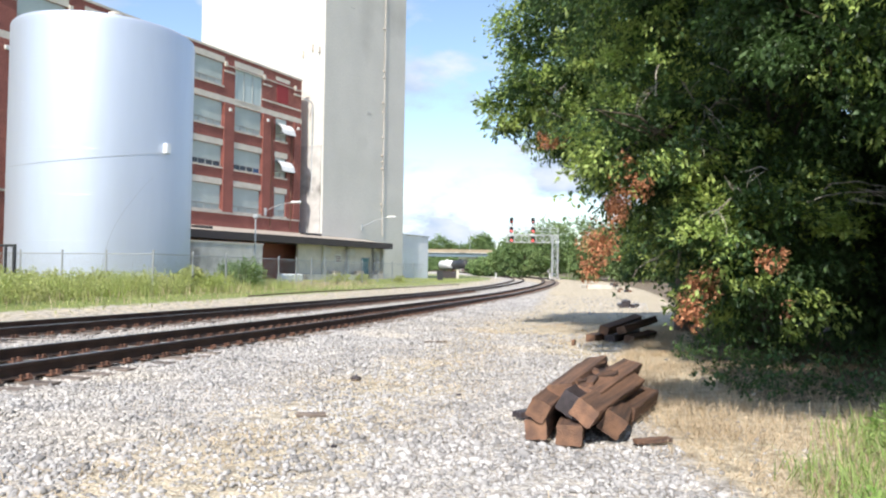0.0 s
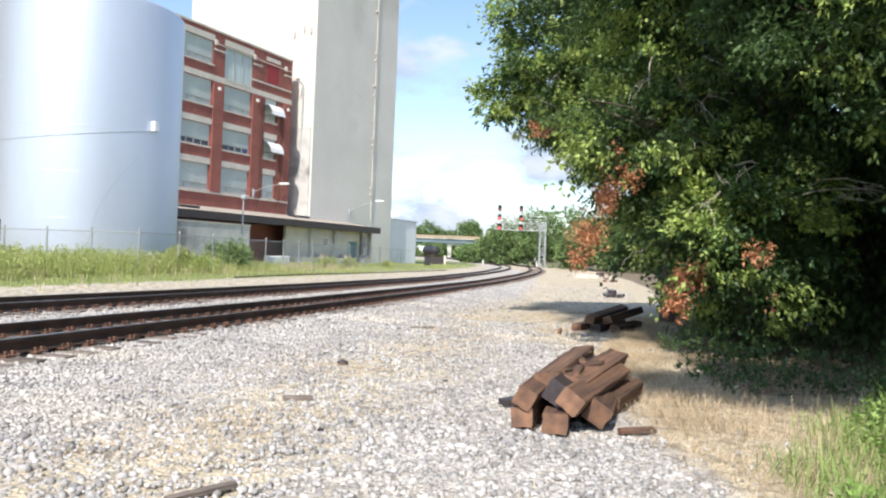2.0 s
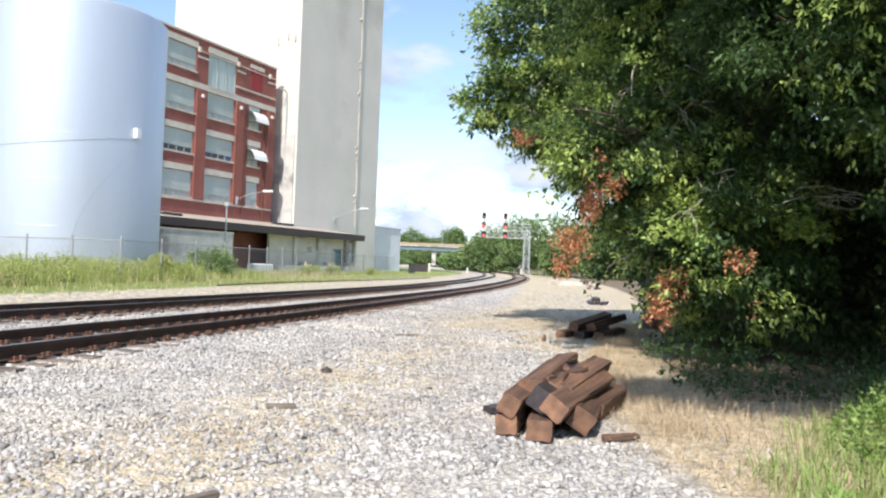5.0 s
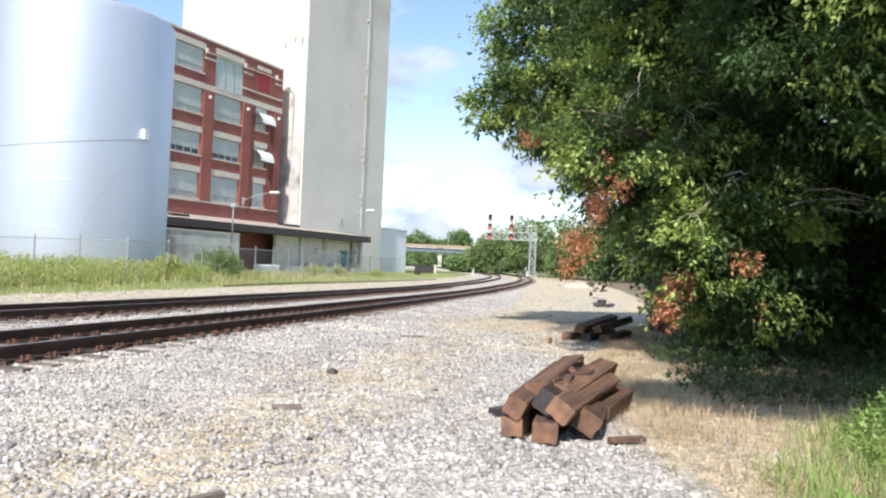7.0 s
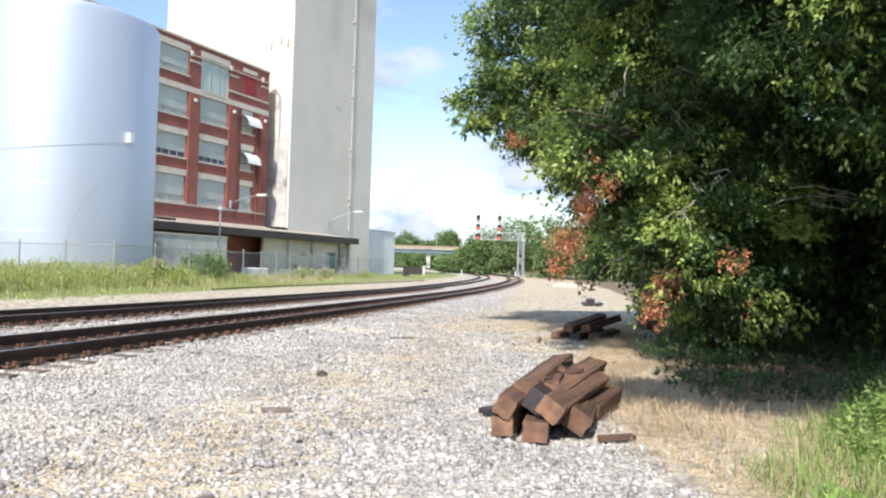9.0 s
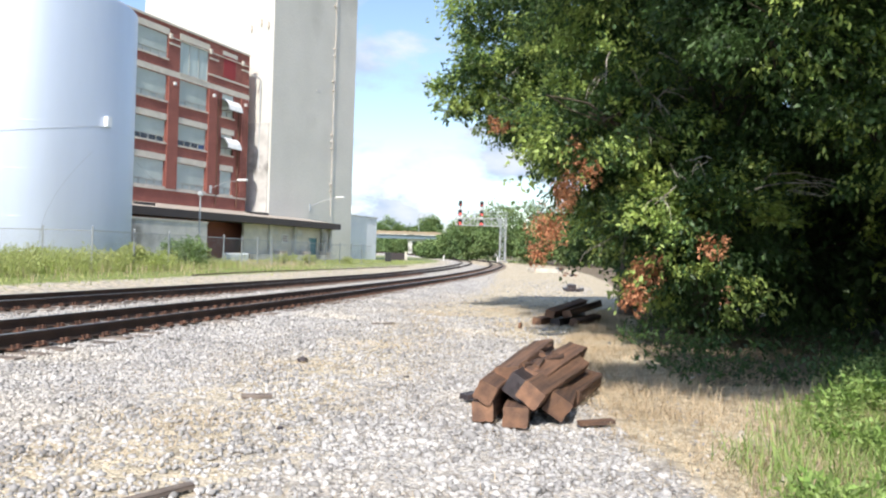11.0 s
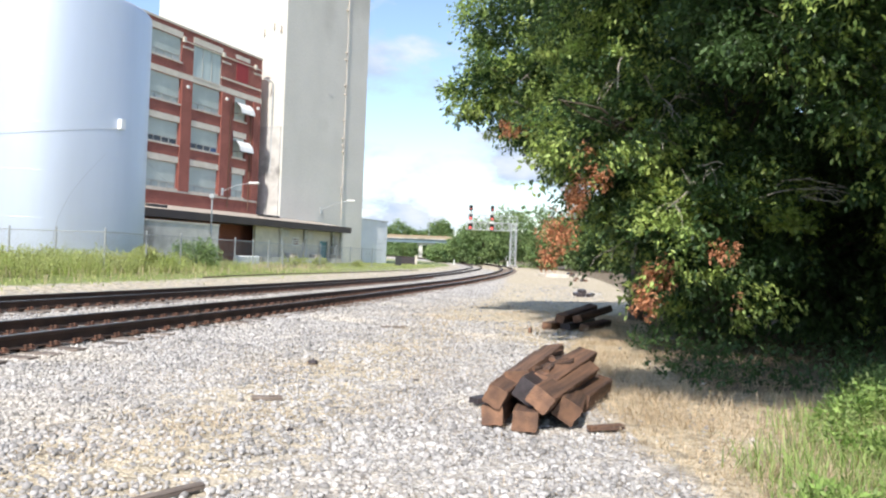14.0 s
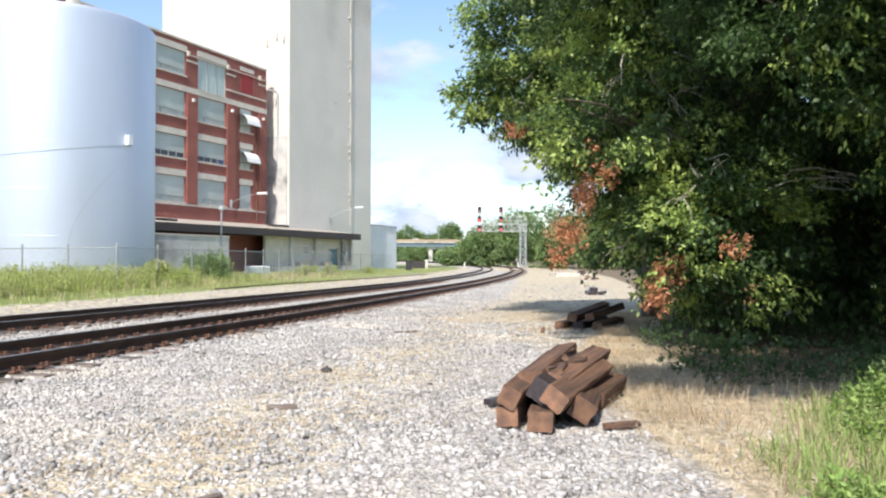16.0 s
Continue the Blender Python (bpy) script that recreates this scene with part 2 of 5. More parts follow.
M = dict(
    ground=ground_mat(),
    stone=mat("ballast_stone", (0.435, 0.415, 0.395), (0.315, 0.302, 0.29), scale=0.9, grain=90, vary=0.46, stain=(0.49, 0.45, 0.395), stain_at=0.54, island=True, bump=0.3),
    rail=mat("rail_steel", (0.082, 0.050, 0.036), (0.052, 0.034, 0.026), scale=2, rough=0.9, metal=0.0, grain=40),
    rail_top=mat("worn_rail_head", (0.30, 0.28, 0.26), (0.22, 0.20, 0.18), scale=3, rough=0.35, metal=0.9, grain=50, bump=0.05),
    rust=mat("rust", (0.21, 0.105, 0.068), (0.13, 0.065, 0.042), scale=12, grain=90, vary=0.3, bump=0.6),
    tie=mat("track_tie", (0.21, 0.17, 0.14), (0.11, 0.085, 0.07), scale=5, grain=60, vary=0.3, stretch=(1, 5, 5)),
    old_tie=mat("creosoted_wood", (0.225, 0.12, 0.072), (0.088, 0.052, 0.038), scale=4.0, grain=34, vary=0.25, bump=1.0, stretch=(0.22, 5, 5), stain=(0.075, 0.05, 0.042), stain_at=0.57, depth=0.02),
    end_grain=mat("sawn_end_grain", (0.25, 0.132, 0.076), (0.125, 0.07, 0.047), scale=7, grain=60, vary=0.25, bump=0.8, stain=(0.10, 0.065, 0.05), stain_at=0.6, depth=0.015),
    dark_tie=mat("dark_creosoted_wood", (0.055, 0.042, 0.045), (0.035, 0.028, 0.03), scale=5, grain=46, rough=0.45, bump=0.7, stretch=(0.5, 4, 4)),
    tank=mat("aluminium_paint", (0.585, 0.635, 0.725), (0.57, 0.62, 0.71), scale=0.3, rough=0.46, metal=0.55, bump=0.02, grain=3, stretch=(1, 1, 0.15)),
    brick=brick_mat(),
    cream=mat("cream_concrete", (0.64, 0.59, 0.51), (0.54, 0.50, 0.43), scale=1.2, grain=20, stain=(0.42, 0.38, 0.32)),
    tower=mat("painted_concrete", (0.68, 0.65, 0.585), (0.62, 0.595, 0.535), scale=0.18, grain=5, bump=0.25, stain=(0.50, 0.475, 0.42), stain_at=0.58, depth=0.05),
    grey=mat("grey_concrete", (0.60, 0.58, 0.55), (0.46, 0.445, 0.42), scale=0.8, grain=12, stain=(0.24, 0.23, 0.215), stain_at=0.53),
    fascia=mat("brown_fascia", (0.055, 0.043, 0.04), (0.045, 0.036, 0.034), scale=1, grain=20, rough=0.6),
    roof=mat("tan_roofing", (0.42, 0.36, 0.30), (0.36, 0.31, 0.26), scale=0.8, grain=15),
    blind=mat("grey_green_blind", (0.47, 0.53, 0.51), (0.41, 0.47, 0.45), scale=0.6, grain=9, vary=0.08, bump=0.05),
    panel=mat("pale_green_panel", (0.50, 0.58, 0.57), (0.42, 0.50, 0.50), scale=0.8, grain=9, bump=0.05, stretch=(4, 1, 0.3)),
    red=mat("red_panel", (0.30, 0.035, 0.04), (0.25, 0.03, 0.035), scale=1, grain=10, bump=0.03),
    frame=mat("window_frame_paint", (0.42, 0.43, 0.40), (0.36, 0.37, 0.35), scale=3, grain=30, rough=0.5),
    awning=mat("white_awning_cloth", (0.80, 0.80, 0.78), (0.70, 0.70, 0.69), scale=2, grain=20, rough=0.7),
    white=mat("white_paint", (0.78, 0.78, 0.76), (0.68, 0.68, 0.66), scale=2, grain=30, rough=0.5),
    steel=mat("galvanised_steel", (0.55, 0.57, 0.58), (0.45, 0.47, 0.48), scale=2, grain=30, rough=0.45, metal=0.4),
    fence=mat("fence_wire", (0.42, 0.43, 0.43), (0.34, 0.35, 0.35), scale=3, grain=30, rough=0.5, metal=0.4),
    shed=mat("blue_grey_metal", (0.74, 0.76, 0.79), (0.68, 0.70, 0.73), scale=0.5, grain=6, rough=0.5, bump=0.05),
    teal=mat("teal_door", (0.10, 0.23, 0.25), (0.08, 0.19, 0.21), scale=2, grain=20, rough=0.5),
    pipe=mat("tan_pipe", (0.66, 0.60, 0.53), (0.54, 0.47, 0.40), scale=2, grain=30, rough=0.6),
    cable=mat("grey_cable", (0.40, 0.42, 0.45), None, scale=3, rough=0.6),
    black=mat("black_steel", (0.03, 0.03, 0.032), (0.022, 0.022, 0.024), scale=2, grain=30, rough=0.55),
    girder=mat("blue_grey_girder", (0.16, 0.22, 0.27), (0.13, 0.18, 0.23), scale=0.4, grain=4, rough=0.6),
    parapet=mat("tan_parapet", (0.40, 0.31, 0.22), (0.34, 0.28, 0.21), scale=0.3, grain=4),
    orange=mat("orange_barrier", (0.48, 0.26, 0.14), None, scale=1, rough=0.6),
    glass=glass_mat("window_glass"),
    blue_glass=glass_mat("blue_glass", (0.02, 0.07, 0.20)),
    bark=mat("bark", (0.14, 0.11, 0.085), (0.08, 0.06, 0.045), scale=6, grain=40, bump=0.9, stretch=(1, 1, 0.3), depth=0.03),
    twig=mat("pale_twig", (0.38, 0.34, 0.29), (0.24, 0.21, 0.18), scale=8, grain=40, bump=0.2),
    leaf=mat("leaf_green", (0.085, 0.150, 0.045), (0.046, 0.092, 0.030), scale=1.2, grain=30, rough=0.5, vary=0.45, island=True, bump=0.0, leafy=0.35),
    # lit copy of the leaf above: sunlight is put into its colour
    leaf_sunlit=mat("leaf_sunlit_green", (0.44, 0.54, 0.15), (0.26, 0.37, 0.10), scale=1.2, grain=30, rough=0.5, vary=0.4, island=True, bump=0.0, leafy=0.4),
    leaf_dry=mat("leaf_withered", (0.62, 0.31, 0.17), (0.46, 0.20, 0.10), scale=3, grain=30, rough=0.7, vary=0.4, island=True, bump=0.0, leafy=0.3),
    leaf_far=mat("leaf_far", (0.27, 0.36, 0.14), (0.15, 0.24, 0.09), scale=0.35, grain=3, rough=0.6, vary=0.5, island=True, bump=0.0, leafy=0.3),
    grass=mat("grass_green", (0.36, 0.43, 0.12), (0.48, 0.49, 0.21), scale=0.6, grain=9, rough=0.6, vary=0.35, island=True, bump=0.0, leafy=0.4),
    weed=mat("weed_green", (0.24, 0.38, 0.09), (0.36, 0.45, 0.16), scale=2, grain=9, rough=0.6, vary=0.35, island=True, bump=0.0, leafy=0.4),
    straw=mat("dry_straw", (0.64, 0.52, 0.36), (0.48, 0.37, 0.24), scale=2, grain=12, rough=0.7, vary=0.35, island=True, bump=0.0, leafy=0.3),
    lamp_red=glow_mat("red_lamp", (1.0, 0.16, 0.13), 1.0),
)

# the tank's paint is even, with hardly any grain in its tone
for nd in M["tank"].node_tree.nodes:
    if nd.type == "MAP_RANGE":
        nd.inputs["To Min"].default_value, nd.inputs["To Max"].default_value = 0.97, 1.03


# ---------------------------------------------------------------- building blocks
def part(name, bm, material, parent=None, label="", smooth=False):
    me = bpy.data.meshes.new(name)
    bm.to_mesh(me)
    bm.free()
    me.materials.append(material)
    if smooth:
        me.shade_smooth()
    ob = new(name, me)
    ob.parent = parent
    if label:
        ob["label"] = label
    return ob


def share(name, ob, m, parent):
    """Another object on ob's mesh, at the pose m under parent."""
    o = new(name, ob.data)
    o.parent, o.matrix_basis = parent, m
    return o


def thing(name, m, label, category, group="", kind=""):
    ob = new(name)
    ob.empty_display_size = 0.2
    ob.matrix_basis = m
    return tagged(ob, label, category, group, kind)


def box(bm, x0, x1, y0, y1, z0, z1, bevel=0.0, m=None):
    vs = [bm.verts.new((x, y, z)) for x in (x0, x1) for y in (y0, y1) for z in (z0, z1)]
    if m:
        for v in vs:
            v.co = m @ v.co
    fs = [bm.faces.new([vs[i] for i in q]) for q in ((0, 1, 3, 2), (4, 6, 7, 5), (0, 4, 5, 1), (2, 3, 7, 6), (0, 2, 6, 4), (1, 5, 7, 3))]
    if bevel:
        bmesh.ops.bevel(bm, geom=list({e for f in fs for e in f.edges}), offset=bevel, segments=1, affect="EDGES")
    return vs


def boxes(name, material, parent, dims, label="", bevel=0.0):
    bm = bmesh.new()
    for d in dims:
        box(bm, *d, bevel=bevel)
    return part(name, bm, material, parent, label)


def tube(bm, pts, r, sides=8, r_end=None, cap=True):
    """A round bar along points, tapering from r to r_end."""
    pts = [Vector(p) for p in pts]
    r_end = r if r_end is None else r_end
    rings = []
    for i, p in enumerate(pts):
        a, b = pts[max(i - 1, 0)], pts[min(i + 1, len(pts) - 1)]
        q = (b - a).normalized().to_track_quat("Z", "Y").to_matrix()
        rr = r + (r_end - r) * i / max(1, len(pts) - 1)
        rings.append([bm.verts.new(p + q @ Vector((rr * math.cos(k * math.tau / sides), rr * math.sin(k * math.tau / sides), 0))) for k in range(sides)])
    for a, b in zip(rings, rings[1:]):
        for k in range(sides):
            bm.faces.new((a[k], a[(k + 1) % sides], b[(k + 1) % sides], b[k]))
    if cap:
        bm.faces.new(rings[0][::-1])
        bm.faces.new(rings[-1])


def lathe(bm, profile, sides=48, m=None):
    """A turned body round z from rows of radius and height."""
    rings = []
    for r, z in profile:
        ring = [bm.verts.new((r * math.cos(k * math.tau / sides), r * math.sin(k * math.tau / sides), z)) for k in range(sides)]
        if m:
            for v in ring:
                v.co = m @ v.co
        rings.append(ring)
    for a, b in zip(rings, rings[1:]):
        for k in range(sides):
            bm.faces.new((a[k], a[(k + 1) % sides], b[(k + 1) % sides], b[k]))
    bm.faces.new(rings[0][::-1])
    bm.faces.new(rings[-1])


def soup(name, verts, faces, material, label="", category="", kind="stuff", parent=None, smooth=False):
    """One mesh from arrays of places and faces of one size."""
    me = bpy.data.meshes.new(name)
    n, k = faces.shape
    me.vertices.add(len(verts))
    me.vertices.foreach_set("co", np.asarray(verts, dtype=np.float32).ravel())
    me.loops.add(n * k)
    me.loops.foreach_set("vertex_index", faces.astype(np.int32).ravel())
    me.polygons.add(n)
    me.polygons.foreach_set("loop_start", np.arange(0, n * k, k, dtype=np.int32))
    me.update(calc_edges=True)
    me.materials.append(material)
    if smooth:
        me.shade_smooth()
    ob = new(name, me)
    ob.parent = parent
    if label:
        tagged(ob, label, category, kind=kind)
    elif kind:
        tagged(ob, kind=kind)
    return ob


# ---------------------------------------------------------------- the lie of the land
TRACK_STEP = 0.5
_s = np.arange(-40, 420, TRACK_STEP)
_k = np.interp(_s, [-10, 15, 40, 65, 90, 120, 160, 260], [0.0010, -0.0004, 0.0, 0.0005, 0.0021, 0.0047, 0.0026, 0.0042])
_th = radians(12.84) - np.cumsum(np.where(_s > 0, _k, 0)) * TRACK_STEP
_ax = np.cumsum(np.sin(_th)) * TRACK_STEP
_ay = np.cumsum(np.cos(_th)) * TRACK_STEP
_i0 = int(40 / TRACK_STEP)
_ax += -6.07 - _ax[_i0]
_ay += 6.0 - _ay[_i0]


def smooth(u):
    u = np.clip(u, 0, 1)
    return u * u * (3 - 2 * u)


# the bed dips gently and climbs again towards the bridge
_lie = np.interp(_s, [0, 15, 30, 50, 75, 105, 150, 260], [0.017, -0.17, -0.29, -0.40, -0.33, -0.09, 0.15, 1.21])
_lie = np.convolve(np.pad(_lie, 12, mode="edge"), np.ones(25) / 25, mode="valid")


def rise(s):
    return np.interp(s, _s, _lie)


def along(s, left=0.0):
    """Place on the track: s metres along the near rail, left metres to its left; also the heading from y to x."""
    x, y, th = np.interp(s, _s, _ax), np.interp(s, _s, _ay), np.interp(s, _s, _th)
    return x - left * np.cos(th), y + left * np.sin(th), float(rise(s)), th


def nearest(x, y):
    """Track coordinates (s, left) of ground points."""
    x, y = np.ravel(x), np.ravel(y)
    s_out, l_out = np.empty(len(x)), np.empty(len(x))
    for a in range(0, len(x), 4000):
        dx, dy = x[a:a + 4000, None] - _ax[None, ::2], y[a:a + 4000, None] - _ay[None, ::2]
        i = (dx * dx + dy * dy).argmin(1)
        j = i * 2
        ex, ey = x[a:a + 4000] - _ax[j], y[a:a + 4000] - _ay[j]
        s_out[a:a + 4000] = _s[j] + ex * np.sin(_th[j]) + ey * np.cos(_th[j])
        l_out[a:a + 4000] = -ex * np.cos(_th[j]) + ey * np.sin(_th[j])
    return s_out, l_out


def height(x, y):
    """Ground height."""
    shape = np.shape(x)
    s, l = nearest(x, y)
    z = rise(s)
    left_low = smooth((l - 7.4) / 4.5)
    z = z * (1 - left_low) + 0.3 * left_low
    bed = smooth((l + 1.7) / 0.9) * (1 - smooth((l - 7.3) / 1.2))
    z = z + 0.05 * bed
    return z.reshape(shape)


def ground_z(x, y):
    return float(height(np.array([x]), np.array([y]))[0])


def dry_edge(y):
    """Where the gravel ends on the right of the track."""
    return np.interp(y, [0, 6, 8, 13, 17, 26, 40, 60, 80, 120, 150], [2.2, 1.85, 2.0, 2.9, 4.2, 7.0, 11.0, 16.0, 20.0, 25.0, 28.0])


def dry_band(x, y):
    """How much the gravel is covered by trampled straw, right of the bed."""
    return smooth((x - np.interp(y, [7, 8.5, 10, 16, 25, 40, 60, 90], [3.2, 2.6, 1.7, 1.1, 1.6, 3.9, 7.2, 12.0])) / 1.8)


def bumps(x, y, f, seed=0.0):
    return 0.5 + 0.25 * (np.sin(x * f + 1.3 * np.sin(y * f * 0.7 + seed)) + np.sin(y * f * 1.13 + 1.7 * np.sin(x * f * 0.61 + seed + 2)))


def build_ground():
    xs = np.concatenate([[-2500, -900, -400, -200, -120, -80, -60], np.arange(-48, -16, 0.8), np.arange(-16, 10, 0.25), np.arange(10, 40, 1.0), [48, 60, 80, 120, 200, 400, 900, 2500]])
    ys = np.concatenate([[-900, -300, -100, -50, -25, -12], np.arange(-6, 2, 0.8), np.arange(2, 26, 0.25), np.arange(26, 60, 0.7), np.arange(60, 180, 2.5), [190, 210, 240, 280, 330, 400, 520, 800, 1400, 3500]])
    X, Y = np.meshgrid(xs, ys)
    Z = height(X, Y)
    s, l = nearest(X, Y)
    s, l = s.reshape(X.shape), l.reshape(X.shape)
    rng = np.random.default_rng(5)
    fine = (np.abs(X) < 12) & (Y < 26) & (Y > 0)
    Z = Z + np.where(fine, rng.normal(0, 0.008, X.shape), 0)
    ny, nx = X.shape
    v = np.stack([X.ravel(), Y.ravel(), Z.ravel()], 1)
    i = np.arange(nx * ny).reshape(ny, nx)
    f = np.stack([i[:-1, :-1], i[:-1, 1:], i[1:, 1:], i[1:, :-1]], -1).reshape(-1, 4)
    ob = soup("ground", v, f, M["ground"], "pale crushed stone, dry straw and weeds beside the railway", "ground", "structure", smooth=True)
    right = smooth((X - dry_edge(Y) + 0.3) / 0.9)
    mid = np.exp(-((l + 4.3) / 1.6) ** 2) * 0.68 + np.exp(-((l + 2.2) / 0.7) ** 2) * 0.12
    sand = smooth((l - 7.6) / 0.8) * (1 - smooth((l - 10.3) / 1.2)) * 0.55
    far_left = smooth((l - 9) / 3) * smooth((Y - 45) / 25) * 0.55
    straw = np.maximum.reduce([right * 0.9, dry_band(X, Y) * (0.66 + 0.25 * bumps(X, Y, 1.3, 4.0)), mid, sand, far_left]) * (l < 60)
    green = smooth((l - 9.3) / 1.2) * (1 - 0.30 * smooth((Y - 42) / 20)) * 0.9
    green = np.maximum(green, smooth((X - dry_edge(Y) - 1.6) / 1.2) * 0.75 * smooth((9.5 - Y) / 3))
    green = np.maximum(green, smooth((Y - 125) / 25) * smooth((-l - 4) / 4))
    soil = smooth((X - dry_edge(Y) - 0.9) / 1.2) * smooth((Y - 8.2) / 2) * 1.0
    cover = np.stack([straw.ravel(), green.ravel(), soil.ravel(), np.ones(straw.size)], 1).astype(np.float32)
    at = ob.data.color_attributes.new("cover", "FLOAT_COLOR", "POINT")
    at.data.foreach_set("color", cover.ravel())
    return ob


build_ground()


# ---------------------------------------------------------------- railway
GAUGE, SPACING = 1.505, 4.73


def rail_mesh(left, s0, s1, step):
    """A flat-bottomed rail: foot, web and head, following the curve."""
    prof = [(-0.076, 0), (0.076, 0), (0.076, 0.012), (0.012, 0.035), (0.012, 0.13), (0.036, 0.145), (0.036, 0.185), (0.03, 0.19), (-0.03, 0.19), (-0.036, 0.185), (-0.036, 0.145), (-0.012, 0.13), (-0.012, 0.035), (-0.076, 0.012)]
    bm = bmesh.new()
    rings = []
    for s in np.arange(s0, s1 + 0.01, step):
        x, y, z, th = along(s, left)
        rings.append([bm.verts.new((x + a * math.cos(th), y - a * math.sin(th), z + 0.115 + b)) for a, b in prof])
    k = len(prof)
    for a, b in zip(rings, rings[1:]):
        for i in range(k):
            f = bm.faces.new((a[i], b[i], b[(i + 1) % k], a[(i + 1) % k]))
            if i in (6, 7, 8):
                f.material_index = 1
    return bm


def build_track(name, left, label, s1_ties):
    t = thing(name, pose(0, 0, 0), label, "railway track")
    for dl in (0.0, GAUGE):
        r = part("rail", rail_mesh(left + dl, -12, 330, 1.5), M["rail"], t, "dark weathered steel rail with a worn head")
        r.data.materials.append(M["rail_top"])
    bm = bmesh.new()
    box(bm, -1.3, 1.3, -0.115, 0.115, -0.17, 0.0, bevel=0.012)
    tie = None
    bm2 = bmesh.new()
    box(bm2, -0.17, 0.17, -0.1, 0.1, 0, 0.02)
    for x in (-0.125, 0.125):
        for y in (-0.055, 0.055):
            box(bm2, x - 0.012, x + 0.012, y - 0.012, y + 0.012, 0.02, 0.055)
            box(bm2, x - 0.022, x + 0.022, y - 0.018, y + 0.018, 0.055, 0.07)
    box(bm2, -0.14, -0.085, -0.13, -0.075, 0.0, 0.06, bevel=0.015)
    box(bm2, 0.085, 0.14, 0.07, 0.125, 0.0, 0.06, bevel=0.015)
    plate = None
    rng = random.Random(4)
    for i, s in enumerate(np.arange(-1, s1_ties, 0.5)):
        x, y, z, th = along(s, left + GAUGE / 2 + rng.uniform(-0.08, 0.05))
        m = pose(x, y, z + 0.088 + rng.uniform(-0.028, 0.010), 0, 0, -math.degrees(th) + rng.uniform(-1.5, 1.5))
        if tie is None:
            tie = part("tie", bm, M["tie"], t)
            tie.matrix_basis = m
        else:
            share("tie", tie, m, t)
        if i < 150:
            for dl in (0.0, GAUGE):
                x, y, z, th = along(s, left + dl)
                m = pose(x, y, z + 0.100, 0, 0, -math.degrees(th) + rng.uniform(-2, 2))
                if plate is None:
                    plate = part("tie_plate", bm2, M["rust"], t, "rusty tie plate with spikes")
                    plate.matrix_basis = m
                else:
                    share("tie_plate", plate, m, t)
    return t


build_track("railway_track", 0.0, "curving main track with dark rusty rails on weathered wooden ties", 120)
build_track("railway_track", SPACING, "second curving track with dark rails set in pale ballast", 60)

# ---------------------------------------------------------------- factory
FAC = pose(-16.81, 87.27, 0.0, 0, 0, 63)   # x along the front away from the camera, y into the building
LEFT_END = -58.6


def wall_with_openings(bm, x0, x1, z0, z1, y0, y1, holes):
    """A wall slab with rectangular openings cut through it."""
    xs = sorted({x0, x1, *[h[0] for h in holes], *[h[1] for h in holes]})
    zs = sorted({z0, z1, *[h[2] for h in holes], *[h[3] for h in holes]})
    for a, b in zip(xs, xs[1:]):
        run = None
        for c, d in zip(zs, zs[1:]):
            inside = any(h[0] <= (a + b) / 2 <= h[1] and h[2] <= (c + d) / 2 <= h[3] for h in holes)
            if inside:
                if run:
                    box(bm, a, b, y0, y1, *run)
                run = None
            else:
                run = (run[0], d) if run else (c, d)
        if run:
            box(bm, a, b, y0, y1, *run)


FLOORS = [(7.3, 9.85), (11.65, 13.85), (15.75, 18.3), (19.95, 22.3)]


def factory_window(fac, x0, x1, z0, z1, kind, rng):
    w = new("window")
    w.parent, w.matrix_basis = fac, pose(x0, 0, z0)
    W, H = x1 - x0, z1 - z0
    boxes("frame", M["frame"], w, [(0, W, 0.14, 0.26, 0, 0.07), (0, W, 0.14, 0.26, H - 0.07, H), (0, 0.07, 0.14, 0.26, 0.07, H - 0.07), (W - 0.07, W, 0.14, 0.26, 0.07, H - 0.07)])
    boxes("sill", M["cream"], w, [(-0.12, W + 0.12, -0.10, 0.14, -0.16, -0.003)], "pale concrete sill")
    if kind == "panel":
        boxes("panel", M["panel"], w, [(0.07, W - 0.07, 0.10, 0.16, 0.07, H - 0.07)], "pale green translucent panel")
        for x in np.linspace(0.07, W - 0.07, 4):
            boxes("mullion", M["frame"], w, [(x - 0.04, x + 0.04, 0.05, 0.10, 0.07, H - 0.07)])
        return
    low = 0.62 if kind != "small" else 0.75
    boxes("blind", M["blind"], w, [(0.07, W - 0.07, 0.13, 0.19, low, H - 0.07)], "grey-green lowered shutter")
    boxes("rail_bar", M["frame"], w, [(0.07, W - 0.07, 0.12, 0.24, low - 0.09, low - 0.002)])
    n = 4 if kind != "small" else 2
    xs = np.linspace(0.07, W - 0.07, n + 1)
    for x in xs[1:-1]:
        boxes("mullion", M["frame"], w, [(x - 0.045, x + 0.045, 0.13, 0.24, 0.07, low - 0.092)])
    for i in range(n):
        tone = M["blue_glass"] if kind == "open" and i == n - 1 else M["glass"] if kind in ("open", "dark") else M["blind"]
        boxes("pane", tone, w, [(xs[i] + 0.05, xs[i + 1] - 0.05, 0.18, 0.20, 0.07, low - 0.092)])


